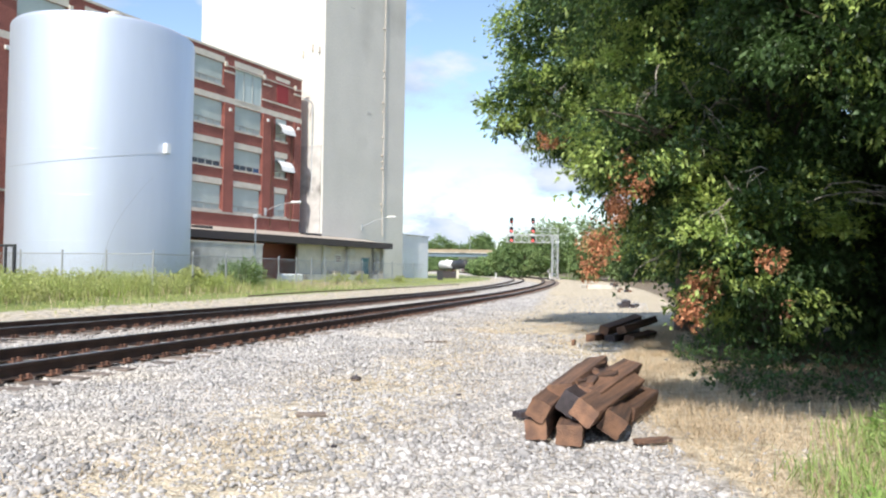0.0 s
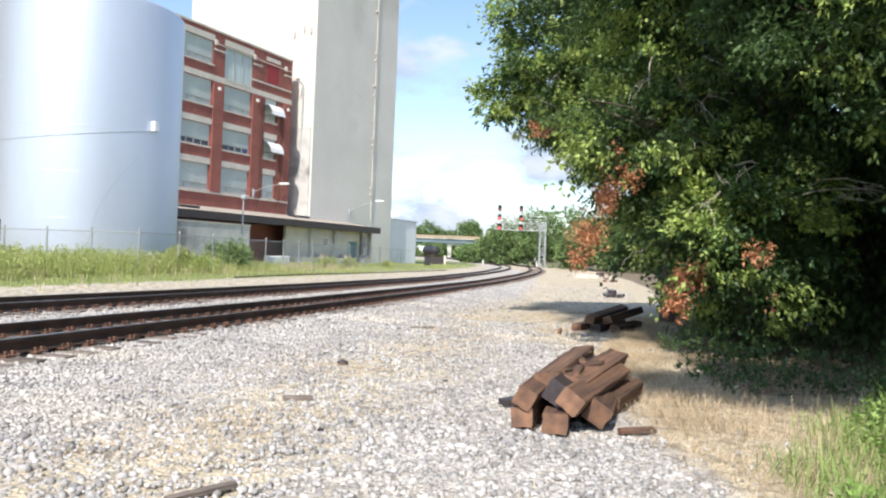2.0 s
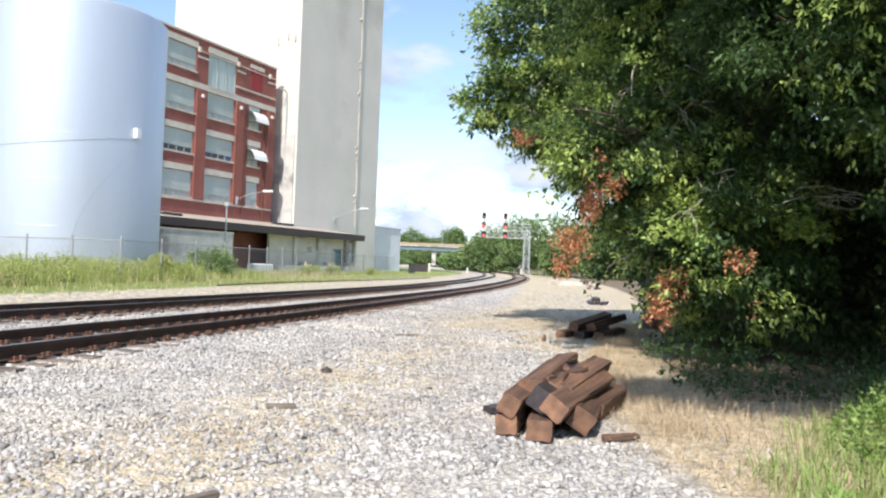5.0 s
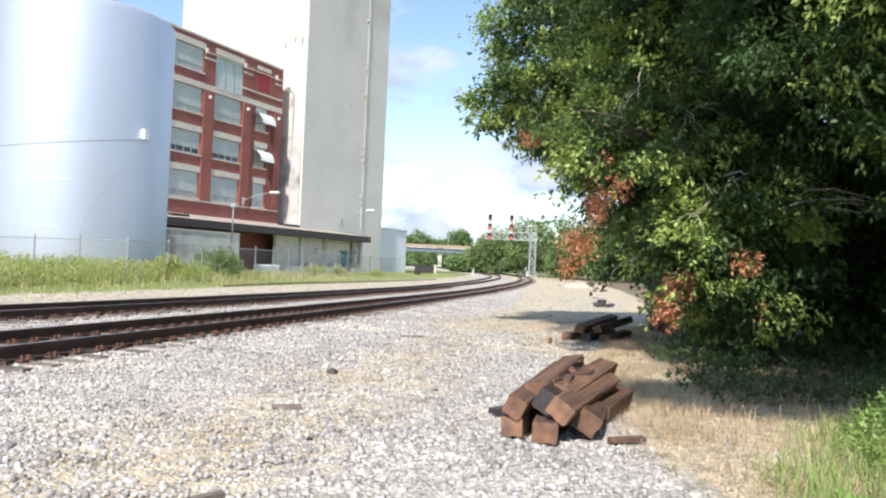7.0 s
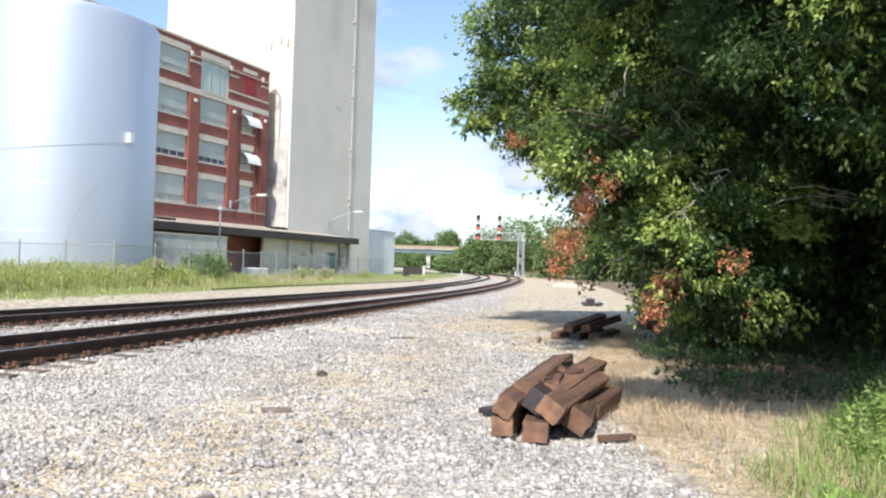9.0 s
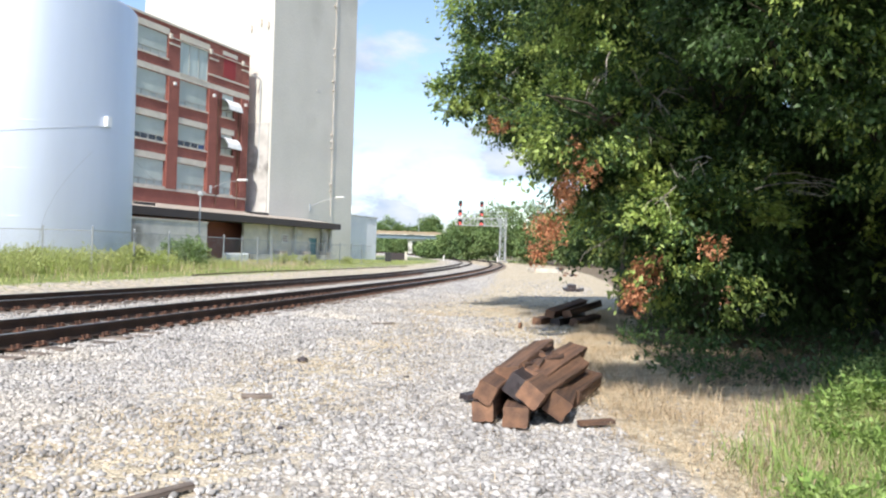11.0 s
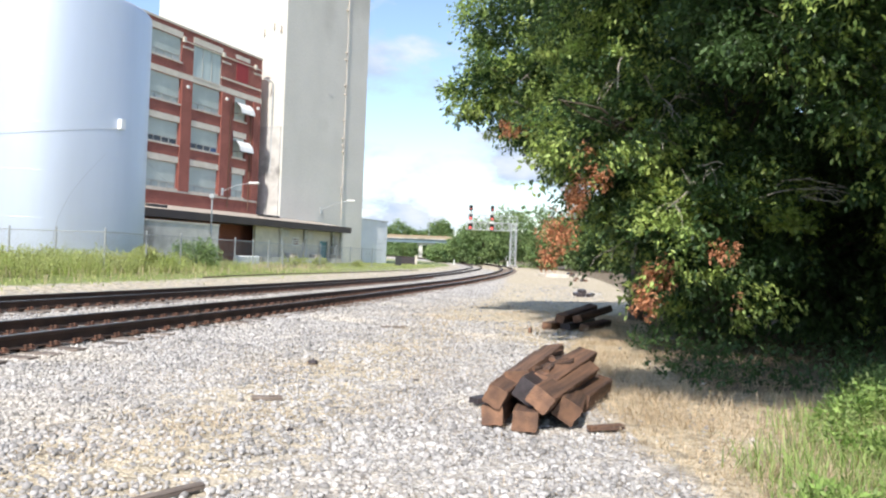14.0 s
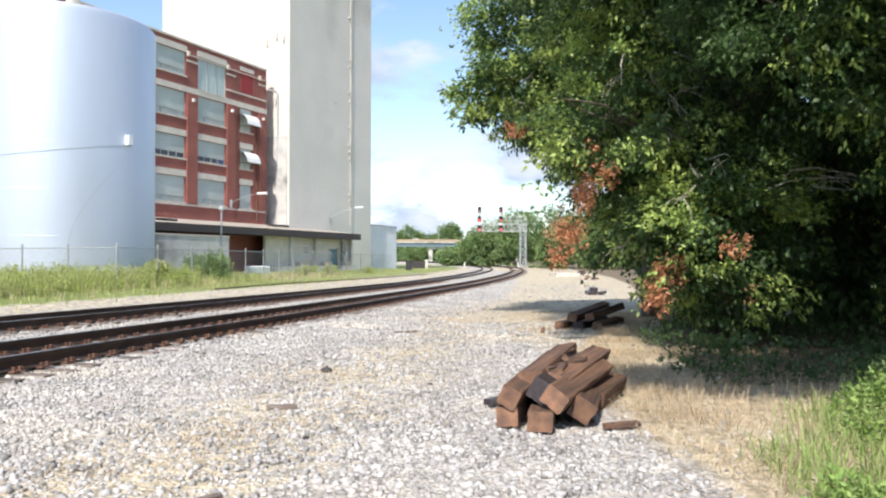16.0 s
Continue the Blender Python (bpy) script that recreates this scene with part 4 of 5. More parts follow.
def build_tree(name, foot, blobs, label, count, size, light=0.25, dry=(), seed=1, trunk=0.2, twigs=0, **kw):
    rng = np.random.default_rng(seed)
    pr = random.Random(seed)
    t = thing(name, pose(0, 0, 0), label, "tree")
    bm = bmesh.new()
    fz = float(height(np.array([foot[0]]), np.array([foot[1]]))[0]) - 0.15
    top = max(b[2] for b in blobs)
    crotch = (foot[0] + pr.uniform(-.3, .3), foot[1], fz + 0.35 * (top - fz))
    limb(bm, (foot[0], foot[1], fz), crotch, trunk * 1.25, trunk * 0.85, pr, 0.05)
    part("trunk", bm, M["bark"], t)
    for b in blobs:
        bm = bmesh.new()
        tip = (b[0], b[1], b[2] + 0.2 * b[5])
        limb(bm, crotch, tip, trunk * (0.18 if b[1] < foot[1] - 2.2 else 0.42), trunk * 0.1, pr)
        for _ in range(6):
            e = (b[0] + pr.uniform(-.8, .8) * b[3], b[1] + pr.uniform(-.8, .8) * b[4], b[2] + pr.uniform(-.7, .7) * b[5])
            m = Vector(crotch).lerp(Vector(tip), pr.uniform(0.5, 0.95))
            limb(bm, m, e, trunk * 0.18, trunk * 0.04, pr, 0.2, 5)
        part("limb", bm, M["bark"], t)
    if twigs:
        bm = bmesh.new()
        for _ in range(twigs):
            b = pr.choice(blobs[:5])
            a = (b[0] + pr.uniform(-.6, .6) * b[3], b[1] - 0.75 * b[4], b[2] + pr.uniform(-.7, .7) * b[5])
            e = (a[0] + pr.uniform(-1.2, 1.2), a[1] - pr.uniform(0.3, 0.9), a[2] + pr.uniform(-0.8, 0.4))
            limb(bm, a, e, 0.016, 0.005, pr, 0.25, 6)
            for _k in range(3):
                g = (e[0] + pr.uniform(-.4, .4), e[1] + pr.uniform(-.2, .2), e[2] - pr.uniform(0.0, .4))
                limb(bm, Vector(a).lerp(Vector(e), pr.uniform(.4, .9)), g, 0.006, 0.003, pr, 0.25, 4)
        tw = part("dead_twig", bm, M["twig"], t, "bare pale grey twigs")
        tagged(tw, kind="stuff")
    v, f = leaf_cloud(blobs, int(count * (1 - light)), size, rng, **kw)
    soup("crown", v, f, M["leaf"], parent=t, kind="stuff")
    # sunlit tone painted on the outermost leaves only, over the darker inner ones
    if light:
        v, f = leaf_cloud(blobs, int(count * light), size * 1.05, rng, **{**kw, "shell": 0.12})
        soup("crown", v, f, M["leaf_sunlit"], parent=t, kind="stuff")
    if dry:
        v, f = leaf_cloud([(*b[:3], *[0.85 * q for q in b[3:]]) for b in dry], 110 * len(dry), size * 0.68, rng, shell=0.95, droop=1.0, gap=0.3, hollow=5.0, per=4)
        soup("withered_leaves", v, f, M["leaf_dry"], parent=t, kind="stuff")
    return t


# overhanging trees beside the track; masses: x, y, z and the half sizes
NEAR_TREE = [
    (4.3, 14.6, 4.2, 1.6, 1.8, 1.5), (5.3, 15.0, 8.2, 3.2, 3.0, 3.0),
    (5.7, 13.8, 2.1, 1.5, 1.6, 1.7), (6.6, 14.4, 5.0, 2.3, 2.2, 2.4), (4.9, 15.6, 2.6, 1.0, 1.4, 1.2),
    # first two of this row: unseen high masses added to shade the crown below
    (5.6, 12.6, 10.0, 3.0, 3.0, 2.4), (5.8, 10.0, 9.0, 2.0, 1.5, 1.1), (3.5, 13.4, 4.0, 1.1, 0.9, 0.55),
]
NEAR_TREE_2 = [
    # last two of this row hang out of view, added to cast shade
    (8.4, 12.2, 6.3, 3.3, 3.0, 3.0), (11.0, 14.0, 6.0, 3.0, 3.5, 4.0), (6.5, 10.6, 6.4, 2.0, 2.0, 1.6), (8.0, 8.6, 6.2, 2.2, 1.3, 0.9), (4.6, 5.0, 7.4, 2.3, 1.5, 0.9),
    (5.7, 10.6, 4.9, 1.2, 0.9, 0.6), (6.6, 10.3, 4.1, 0.9, 0.8, 0.5), (5.0, 11.4, 5.6, 1.0, 0.8, 0.5),
]
EDGE_TREE = [(4.25, 21.6, 8.5, 2.3, 2.6, 3.2), (2.95, 21.0, 6.1, 1.5, 1.6, 1.1), (6.3, 22.0, 9.6, 2.8, 2.4, 3.0), (7.9, 21.8, 5.0, 1.9, 2.0, 2.2), (5.0, 21.2, 6.2, 1.6, 1.6, 1.6)]
BACK_TREE = [(11.0, 20.5, 4.5, 4.0, 3.5, 4.5), (14.5, 17.0, 4.0, 3.5, 3.5, 4.0), (10.0, 25.0, 4.0, 2.8, 3.2, 4.0), (10.5, 18.0, 2.0, 2.4, 2.0, 1.9), (14.0, 14.5, 2.4, 2.4, 2.4, 2.2), (9.5, 16.8, 1.7, 2.2, 1.5, 1.7), (12.5, 16.5, 1.9, 2.4, 1.6, 1.9), (7.4, 18.2, 1.4, 1.4, 1.2, 1.3)]
DRY = [(3.2, 13.9, 2.75, .25, .3, .45), (2.85, 13.8, 2.05, .45, .3, .4), (2.75, 14.0, 1.6, .22, .25, .3), (3.6, 13.6, 3.1, .25, .25, .25), (4.6, 13.2, 1.4, .35, .3, .5), (5.2, 11.9, 1.75, .25, .2, .25), (5.3, 11.9, 1.0, .2, .2, .22), (4.4, 13.3, 0.9, .3, .25, .4), (3.3, 14.2, 3.5, .3, .3, .3)]
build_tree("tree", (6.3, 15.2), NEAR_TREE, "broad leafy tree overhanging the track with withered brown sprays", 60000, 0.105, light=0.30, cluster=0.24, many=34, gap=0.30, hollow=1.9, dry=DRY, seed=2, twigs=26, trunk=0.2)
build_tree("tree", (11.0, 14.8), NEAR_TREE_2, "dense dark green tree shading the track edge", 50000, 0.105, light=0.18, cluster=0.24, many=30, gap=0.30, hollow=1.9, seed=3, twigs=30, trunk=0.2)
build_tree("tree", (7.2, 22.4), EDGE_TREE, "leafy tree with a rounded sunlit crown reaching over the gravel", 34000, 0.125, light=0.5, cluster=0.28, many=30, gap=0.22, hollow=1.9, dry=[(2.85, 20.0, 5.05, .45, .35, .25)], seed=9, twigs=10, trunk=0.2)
# added tree, wholly out of view; its masses only block sun and sky
SHADE_TREE = [(10.0, 7.2, 5.0, 2.6, 3.0, 4.4), (11.0, 2.5, 5.5, 3.0, 3.0, 4.5), (12.5, 11.5, 4.0, 2.4, 2.4, 3.6), (9.6, 4.2, 8.6, 2.6, 2.6, 2.0), (4.9, 3.1, 8.4, 3.2, 1.6, 1.0), (3.7, 2.0, 8.4, 3.2, 1.5, 1.0), (1.7, 1.9, 8.5, 1.5, 0.9, 0.8), (3.6, 8.9, 8.7, 1.1, 0.9, 0.6)]
build_tree("tree", (11.4, 7.0), SHADE_TREE, "unseen leafy tree added to shade the ground and the wood's edge", 30000, 0.19, light=0.1, seed=6, trunk=0.22, gap=0.0)
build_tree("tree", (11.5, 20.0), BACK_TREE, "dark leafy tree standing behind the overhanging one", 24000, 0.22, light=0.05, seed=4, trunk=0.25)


# ---------------------------------------------------------------- far wood, bridge
def far_clump(name, x, y, w, h, seed, count=2600, size=0.5):
    rng = np.random.default_rng(seed)
    blobs = [(x, y, h * 0.5 + 0.5, w * 0.5, w * 0.45, h * 0.5)]
    for _ in range(5):
        blobs.append((x + rng.uniform(-.45, .45) * w, y + rng.uniform(-.3, .3) * w, h * rng.uniform(.25, .75) + 0.5, w * rng.uniform(.2, .32), w * rng.uniform(.2, .3), h * rng.uniform(.18, .28)))
    t = thing(name, pose(0, 0, 0), "rounded leafy green tree in the line beyond the tracks", "tree", "far tree line")
    bm = bmesh.new()
    tube(bm, [(x, y, 0.3), (x + 0.2, y, h * 0.35), (x, y + 0.2, h * 0.7)], 0.28, 7, 0.1)
    part("trunk", bm, M["bark"], t)
    v, f = leaf_cloud(blobs, count, size, rng, shell=0.35, droop=0.2, per=4, gap=0.12, floor=0.4)
    soup("crown", v, f, M["leaf_far"], parent=t, kind="stuff")


FAR = [(9.5, 172, 7, 3.6), (13.5, 166, 8, 6.0), (17, 158, 9, 9.0), (22, 152, 10, 11.5), (27, 148, 11, 12.0), (33, 144, 11, 11.0), (39, 138, 10, 10.0), (26, 132, 5, 5.5), (31, 128, 6, 6.0), (36, 122, 7, 6.5), (41, 126, 8, 9),
       (32, 95, 7, 6.5), (29, 75, 6, 5), (22, 55, 6, 5.0), (24, 40, 7, 8.0), (-7, 265, 9, 4.0), (15, 255, 9, 5.0)]
for i, (x, y, w, h) in enumerate(FAR):
    far_clump("tree", x, y, w, h, 100 + i)
for i, (x, y, w, h) in enumerate([(-2.5, 400, 13, 18.0), (4.5, 402, 9, 15), (19, 400, 15, 20), (-20, 420, 18, 13), (12, 405, 9, 14.5), (-10, 330, 12, 6.5), (-2, 335, 10, 6), (8, 345, 14, 7), (-60, 400, 40, 14), (40, 330, 30, 14), (60, 260, 30, 14), (-24, 330, 16, 7)]):
    far_clump("tree", x, y, w, h, 300 + i, 4200, 0.9)


def build_bridge():
    b = thing("road_bridge", pose(0, 310, 0.35), "long concrete road bridge with blue-grey girders", "bridge")
    boxes("girder", M["girder"], b, [(-260, 60, 0, 0.6, 6.9, 8.4), (-260, 60, 9, 9.6, 6.9, 8.4)], "blue-grey steel girder")
    boxes("deck", M["grey"], b, [(-260, 60, -0.6, 10.2, 8.404, 8.7)])
    boxes("parapet", M["parapet"], b, [(-260, 60, -0.6, -0.35, 8.704, 9.8), (-260, 60, 10.0, 10.2, 8.704, 9.8)], "tan concrete parapet")
    for x in (-30, 12.0, 44):
        boxes("pier", M["grey"], b, [(x - 5.5, x + 2, 1, 8.6, 5.9, 6.896), (x - 0.9, x + 0.9, 1.2, 2.8, -0.6, 5.896), (x - 5, x - 3.4, 1.2, 2.8, -0.6, 5.896)], "concrete pier")
    bm = bmesh.new()
    tube(bm, [(11, -0.2, 8.7), (11, -0.2, 17.0)], 0.13, 6)
    tube(bm, [(-18, 5, 8.7), (-18, 5, 16.0)], 0.13, 6)
    part("lamp_post", bm, M["steel"], b)
    for x in np.arange(-12, 18, 2.1):
        boxes("barrier", M["orange"], b, [(x, x + 1.3, 1.0, 1.3, 8.705, 10.0)], "faded orange work barrier")


build_bridge()


# ---------------------------------------------------------------- old ties beside the track
def rough_tie_mesh(length, seed, material, w=0.23, h=0.18, decay=1.0):
    """A sawn timber with worn corners, split ends and an uneven surface."""
    pr = random.Random(seed)
    bm = bmesh.new()
    n = 26 if length > 0.6 else 8
    b = min(w, h) * 0.07
    corners = [(-w / 2, -h / 2), (w / 2, -h / 2), (w / 2, h / 2), (-w / 2, h / 2)]
    prof = []
    for (ya, za), (yb, zb) in zip(corners, corners[1:] + corners[:1]):
        L = math.hypot(yb - ya, zb - za)
        for t in (b / L, 0.35, 0.65, 1 - b / L):
            prof.append((ya + (yb - ya) * t, za + (zb - za) * t))
    m = len(prof)
    slant_y, slant_z = pr.uniform(-0.12, 0.12), pr.uniform(-0.12, 0.12)
    rings = []
    for i in range(n + 1):
        t = i / n
        x = (t - 0.5) * length
        ring = []
        for j, (y, z) in enumerate(prof):
            wear = noise.noise(Vector((x * 2.2 + seed, j // 4 * 1.7, seed * 2.1)))
            chip = noise.noise(Vector((x * 11 + seed, j * 2.3, seed)))
            edge = j % 4 in (0, 3)
            k = 1 + 0.045 * decay * wear + 0.055 * decay * chip - (0.05 * decay * max(0.0, chip + wear) if edge else 0.0)
            # long drying cracks on the faces
            if not edge and noise.noise(Vector((x * 1.3, j * 5.1, seed * 3.7))) > 0.22:
                k -= 0.07 * min(decay, 1.5)
            dx = slant_y * y + slant_z * z if i in (0, n) else 0.0
            ring.append(bm.verts.new((x + dx, y * k, z * k)))
        rings.append(ring)
    for a, b in zip(rings, rings[1:]):
        for k in range(m):
            bm.faces.new((a[k], a[(k + 1) % m], b[(k + 1) % m], b[k]))
    for ring, flip in ((rings[0], True), (rings[-1], False)):
        c = bm.verts.new(sum((v.co for v in ring), Vector()) / m + Vector((0.001 if flip else -0.001, 0, 0)))
        for k in range(m):
            q = (ring[k], ring[(k + 1) % m], c)
            bm.faces.new(q[::-1] if flip else q).material_index = 1
    me = bpy.data.meshes.new("railroad_tie")
    bmesh.ops.recalc_face_normals(bm, faces=bm.faces)
    bm.to_mesh(me)
    bm.free()
    me.materials.append(material)
    me.materials.append(M["end_grain"] if material == M["old_tie"] else material)
    return me


def old_tie(x, y, z, heading, length, seed, group, roll=0.0, tilt=0.0, material="old_tie", label="rotten brown creosoted railroad tie thrown on a pile", decay=1.0, w=0.23, h=0.18):
    """x, y, z: middle of the end that faces the camera; heading: degrees to the right of straight ahead."""
    ob = new("railroad_tie", rough_tie_mesh(length, seed, M[material], w, h, decay))
    turn = pose(x, y, z, 0, 0, 90 - heading) @ pose(0, 0, 0, 0, -tilt, 0) @ pose(length / 2, 0, 0, roll, 0, 0)
    ob.matrix_basis = turn
    return tagged(ob, label, "railroad tie", group)


G1 = "near pile of old ties"
old_tie(1.102, 6.50, 0.098, 14, 2.0, 1, G1, roll=2, w=0.225, h=0.175)
old_tie(0.84, 6.70, 0.105, 17, 2.3, 2, G1, roll=-4, w=0.20, label="rotten dark brown railroad tie at the side of the pile")
old_tie(1.515, 6.70, 0.155, 17, 1.6, 3, G1, roll=32, tilt=-1, decay=1.6, w=0.22, h=0.2)
old_tie(0.85, 6.66, 0.28, 21, 2.1, 4, G1, roll=26, tilt=2, w=0.18, h=0.19, label="leaning rust-brown railroad tie on the pile")
old_tie(1.155, 6.74, 0.315, 22, 2.0, 5, G1, roll=30, material="dark_tie", label="blue-black creosoted railroad tie with a clean end", decay=0.4, w=0.23, h=0.2)
old_tie(1.235, 6.55, 0.28, 26, 2.0, 6, G1, roll=33, tilt=1, decay=1.3, w=0.22)
old_tie(1.10, 7.00, 0.40, 22, 1.9, 7, G1, roll=-8, tilt=2, decay=1.9, h=0.13, label="splintered brown railroad tie lying across the top of the pile")
old_tie(1.36, 7.02, 0.365, 26, 1.9, 8, G1, roll=14, tilt=2, decay=2.0, h=0.12, label="splintered brown railroad tie lying across the top of the pile")
old_tie(1.80, 7.45, 0.11, 26, 1.3, 10, G1, roll=12, decay=1.8, w=0.2, label="dark creosoted railroad tie at the back of the pile")
old_tie(1.32, 7.25, 0.11, 20, 1.8, 11, G1, material="dark_tie", label="dark creosoted railroad tie at the back of the pile")
old_tie(1.85, 8.15, 0.40, 34, 0.5, 13, G1, roll=20, decay=2.0, w=0.2, h=0.10, label="broken splintered end of an old tie")
old_tie(0.77, 7.72, 0.04, 62, 0.32, 14, G1, tilt=4, decay=2.0, w=0.14, h=0.06, material="dark_tie", label="splintered dark board beside the pile")
old_tie(1.70, 6.62, 0.03, 72, 0.36, 15, G1, decay=2.0, w=0.09, h=0.04, label="grey-brown splinter of tie wood in the straw")
prs = random.Random(17)
for i in range(11):
    u, q = prs.uniform(0.05, 0.9), prs.uniform(-0.16, 0.2)
    old_tie(1.22 + 0.62 * u + q, 7.05 + 1.35 * u, 0.455 + 0.05 * u - 0.35 * abs(q) ** 1.3, prs.uniform(5, 50), prs.uniform(0.12, 0.34), 200 + i, "wood chips on the near pile", roll=prs.uniform(-30, 30), tilt=prs.uniform(-4, 8), decay=2.2, w=prs.uniform(0.05, 0.11), h=prs.uniform(0.025, 0.045), label="small flat splinter of rotten tie wood")
G2 = "second pile of old ties"
for i, (x, y, z, hd, rl, tl, ln, mt) in enumerate([
        (3.52, 17.9, 0.09, 29, 3, 0, 2.4, "old_tie"), (3.95, 17.8, 0.09, 29, -6, 0, 2.4, "dark_tie"), (4.4, 17.75, 0.09, 30, 8, 0, 2.1, "old_tie"),
        (3.85, 18.0, 0.28, 33, 14, 4, 2.5, "old_tie"), (4.3, 18.1, 0.28, 35, -18, 4, 2.2, "old_tie")]):
    old_tie(x, y, ground_z(x, y) + z, hd, ln, 30 + i, G2, roll=rl, tilt=tl, material=mt, decay=1.4, label="rotten brown railroad tie in the second pile" if mt == "old_tie" else "dark creosoted railroad tie in the second pile")
G3 = "farther ties under the trees"
pr3 = random.Random(8)
for i, (x, y, up, mt) in enumerate([
        (9.45, 39.5, 0, 1), (9.72, 39.7, 0, 1), (10.0, 39.6, 0, 1), (9.6, 39.8, 1, 1), (9.85, 39.9, 1, 1),
        (16.9, 72.0, 0, 0), (17.6, 72.4, 0, 1), (17.3, 72.8, 1, 0), (18.2, 73.0, 0, 0), (17.9, 73.3, 1, 0), (19.9, 90.0, 0, 1), (20.6, 90.5, 0, 1),
        (20.2, 90.8, 1, 1), (20.9, 94.0, 0, 1), (21.5, 94.5, 0, 0), (21.2, 94.8, 1, 1), (22.1, 95.0, 0, 1), (21.7, 95.2, 1, 0)]):
    old_tie(x, y, ground_z(x, y) + 0.09 + 0.19 * up, pr3.uniform(4, 22), pr3.uniform(1.5, 2.2), 60 + i, G3, roll=pr3.uniform(-15, 15), material="dark_tie" if mt else "old_tie", label="old tie lying in the shade at the wood's edge")


def board(x, y, heading, l, w, h, seed, label, material="tie"):
    ob = new("board", rough_tie_mesh(l, seed, M[material], w, h, 1.5))
    ob.matrix_basis = pose(x, y, ground_z(x, y) + h / 2 + 0.012, 3, 0, 90 - heading)
    return tagged(ob, label, "board")


board(-1.33, 7.75, 82, 0.30, 0.09, 0.035, 91, "short weathered board lying on the ballast")
board(-1.36, 4.60, 42, 0.46, 0.07, 0.03, 92, "long grey weathered board lying on the ballast")
board(-0.15, 17.0, 70, 0.55, 0.08, 0.03, 93, "thin weathered board on the dry grass")
board(2.95, 16.9, 20, 0.2, 0.06, 0.12, 95, "small splinter of tie wood", "old_tie")


def lump(name, x, y, r, seed, label, category, material):
    bm = bmesh.new()
    bmesh.ops.create_icosphere(bm, subdivisions=2, radius=r)
    for v in bm.verts:
        v.co *= 1 + 0.35 * noise.noise(v.co * (1.6 / r) + Vector((seed, 0, 0)))
        v.co.z *= 0.6
    ob = part(name, bm, material)
    ob.matrix_basis = pose(x, y, ground_z(x, y) + r * 0.42, 0, 0, seed * 40)
    tagged(ob, label, category)


lump("bark_chunk", -1.19, 10.5, 0.075, 1, "small dark chunk of tie wood on the ballast", "debris", M["dark_tie"])
lump("bark_chunk", 0.22, 9.3, 0.035, 2, "tiny dark chunk of wood on the ballast", "debris", M["dark_tie"])
lump("bark_chunk", -0.9, 6.4, 0.03, 3, "tiny dark chunk of wood on the ballast", "debris", M["dark_tie"])
lump("trash_bag", -14.3, 30.9, 0.32, 4, "pale crumpled plastic litter in the grass", "litter", M["white"])


# ---------------------------------------------------------------- fence and yard things
def build_fence():
    f = thing("chain_link_fence", pose(0, 0, 0), "galvanised chain-link fence with steel posts round the yard", "fence")
    line = [(-30, 39.5), (-20.4, 36.3), (-12.8, 33.2), (-10.05, 46), (-8.6, 55), (-4.6, 68), (-2.0, 76)]
    wires = bmesh.new()
    post = None
    for (xa, ya), (xb, yb) in zip(line, line[1:]):
        L = math.hypot(xb - xa, yb - ya)
        n = max(1, round(L / 3.2))
        za, zb = ground_z(xa, ya), ground_z(xb, yb)
        bm = bmesh.new()
        tube(bm, [(xa, ya, za + 1.75), (xb, yb, zb + 1.75)], 0.024, 6)
        part("top_rail", bm, M["fence"], f)
        for i in range(n):
            t = i / n
            m = pose(xa + (xb - xa) * t, ya + (yb - ya) * t, za + (zb - za) * t)
            if post is None:
                bm = bmesh.new()
                tube(bm, [(0, 0, -0.2), (0, 0, 1.86)], 0.042, 8)
                lathe(bm, [(0.05, 1.862), (0.05, 1.9), (0.02, 1.94)], 8)
                post = part("post", bm, M["fence"], f)
                post.matrix_basis = m
            else:
                share("post", post, m, f)
        d = Vector(((xb - xa) / L, (yb - ya) / L, (zb - za) / L))
        a = Vector((xa, ya, za + 0.05))
        H, step, r = 1.68, 0.08, 0.0034
        side = Vector((-d.y, d.x, 0)) * r
        for s in np.arange(-H, L, step):
            for sgn in (1, -1):
                s0, s1 = max(s, 0), min(s + H, L)
                if s1 <= s0:
                    continue
                z0, z1 = (s0 - s), (s1 - s)
                if sgn < 0:
                    z0, z1 = H - z0, H - z1
                p, q = a + d * s0 + Vector((0, 0, z0)), a + d * s1 + Vector((0, 0, z1))
                up = Vector((0, 0, r))
                vs = [wires.verts.new(v) for v in (p - up, q - up, q + up, p + up)]
                wires.faces.new(vs)
    w = part("mesh_wire", wires, M["fence"], f)
    tagged(w, kind="stuff")


build_fence()


def build_gate_frame():
    g = thing("steel_frame", pose(-21.4, 36.4, 0.3, 0, 0, -12), "dark green steel frame beside the tank", "frame")
    boxes("frame", M["black"], g, [(-3, 0.8, -0.06, 0.06, 2.05, 2.17), (0.68, 0.8, -0.06, 0.06, -0.1, 2.046), (0.2, 0.3, -0.05, 0.05, -0.1, 2.046), (-1.2, -1.1, -0.05, 0.05, -0.1, 2.046)])


build_gate_frame()


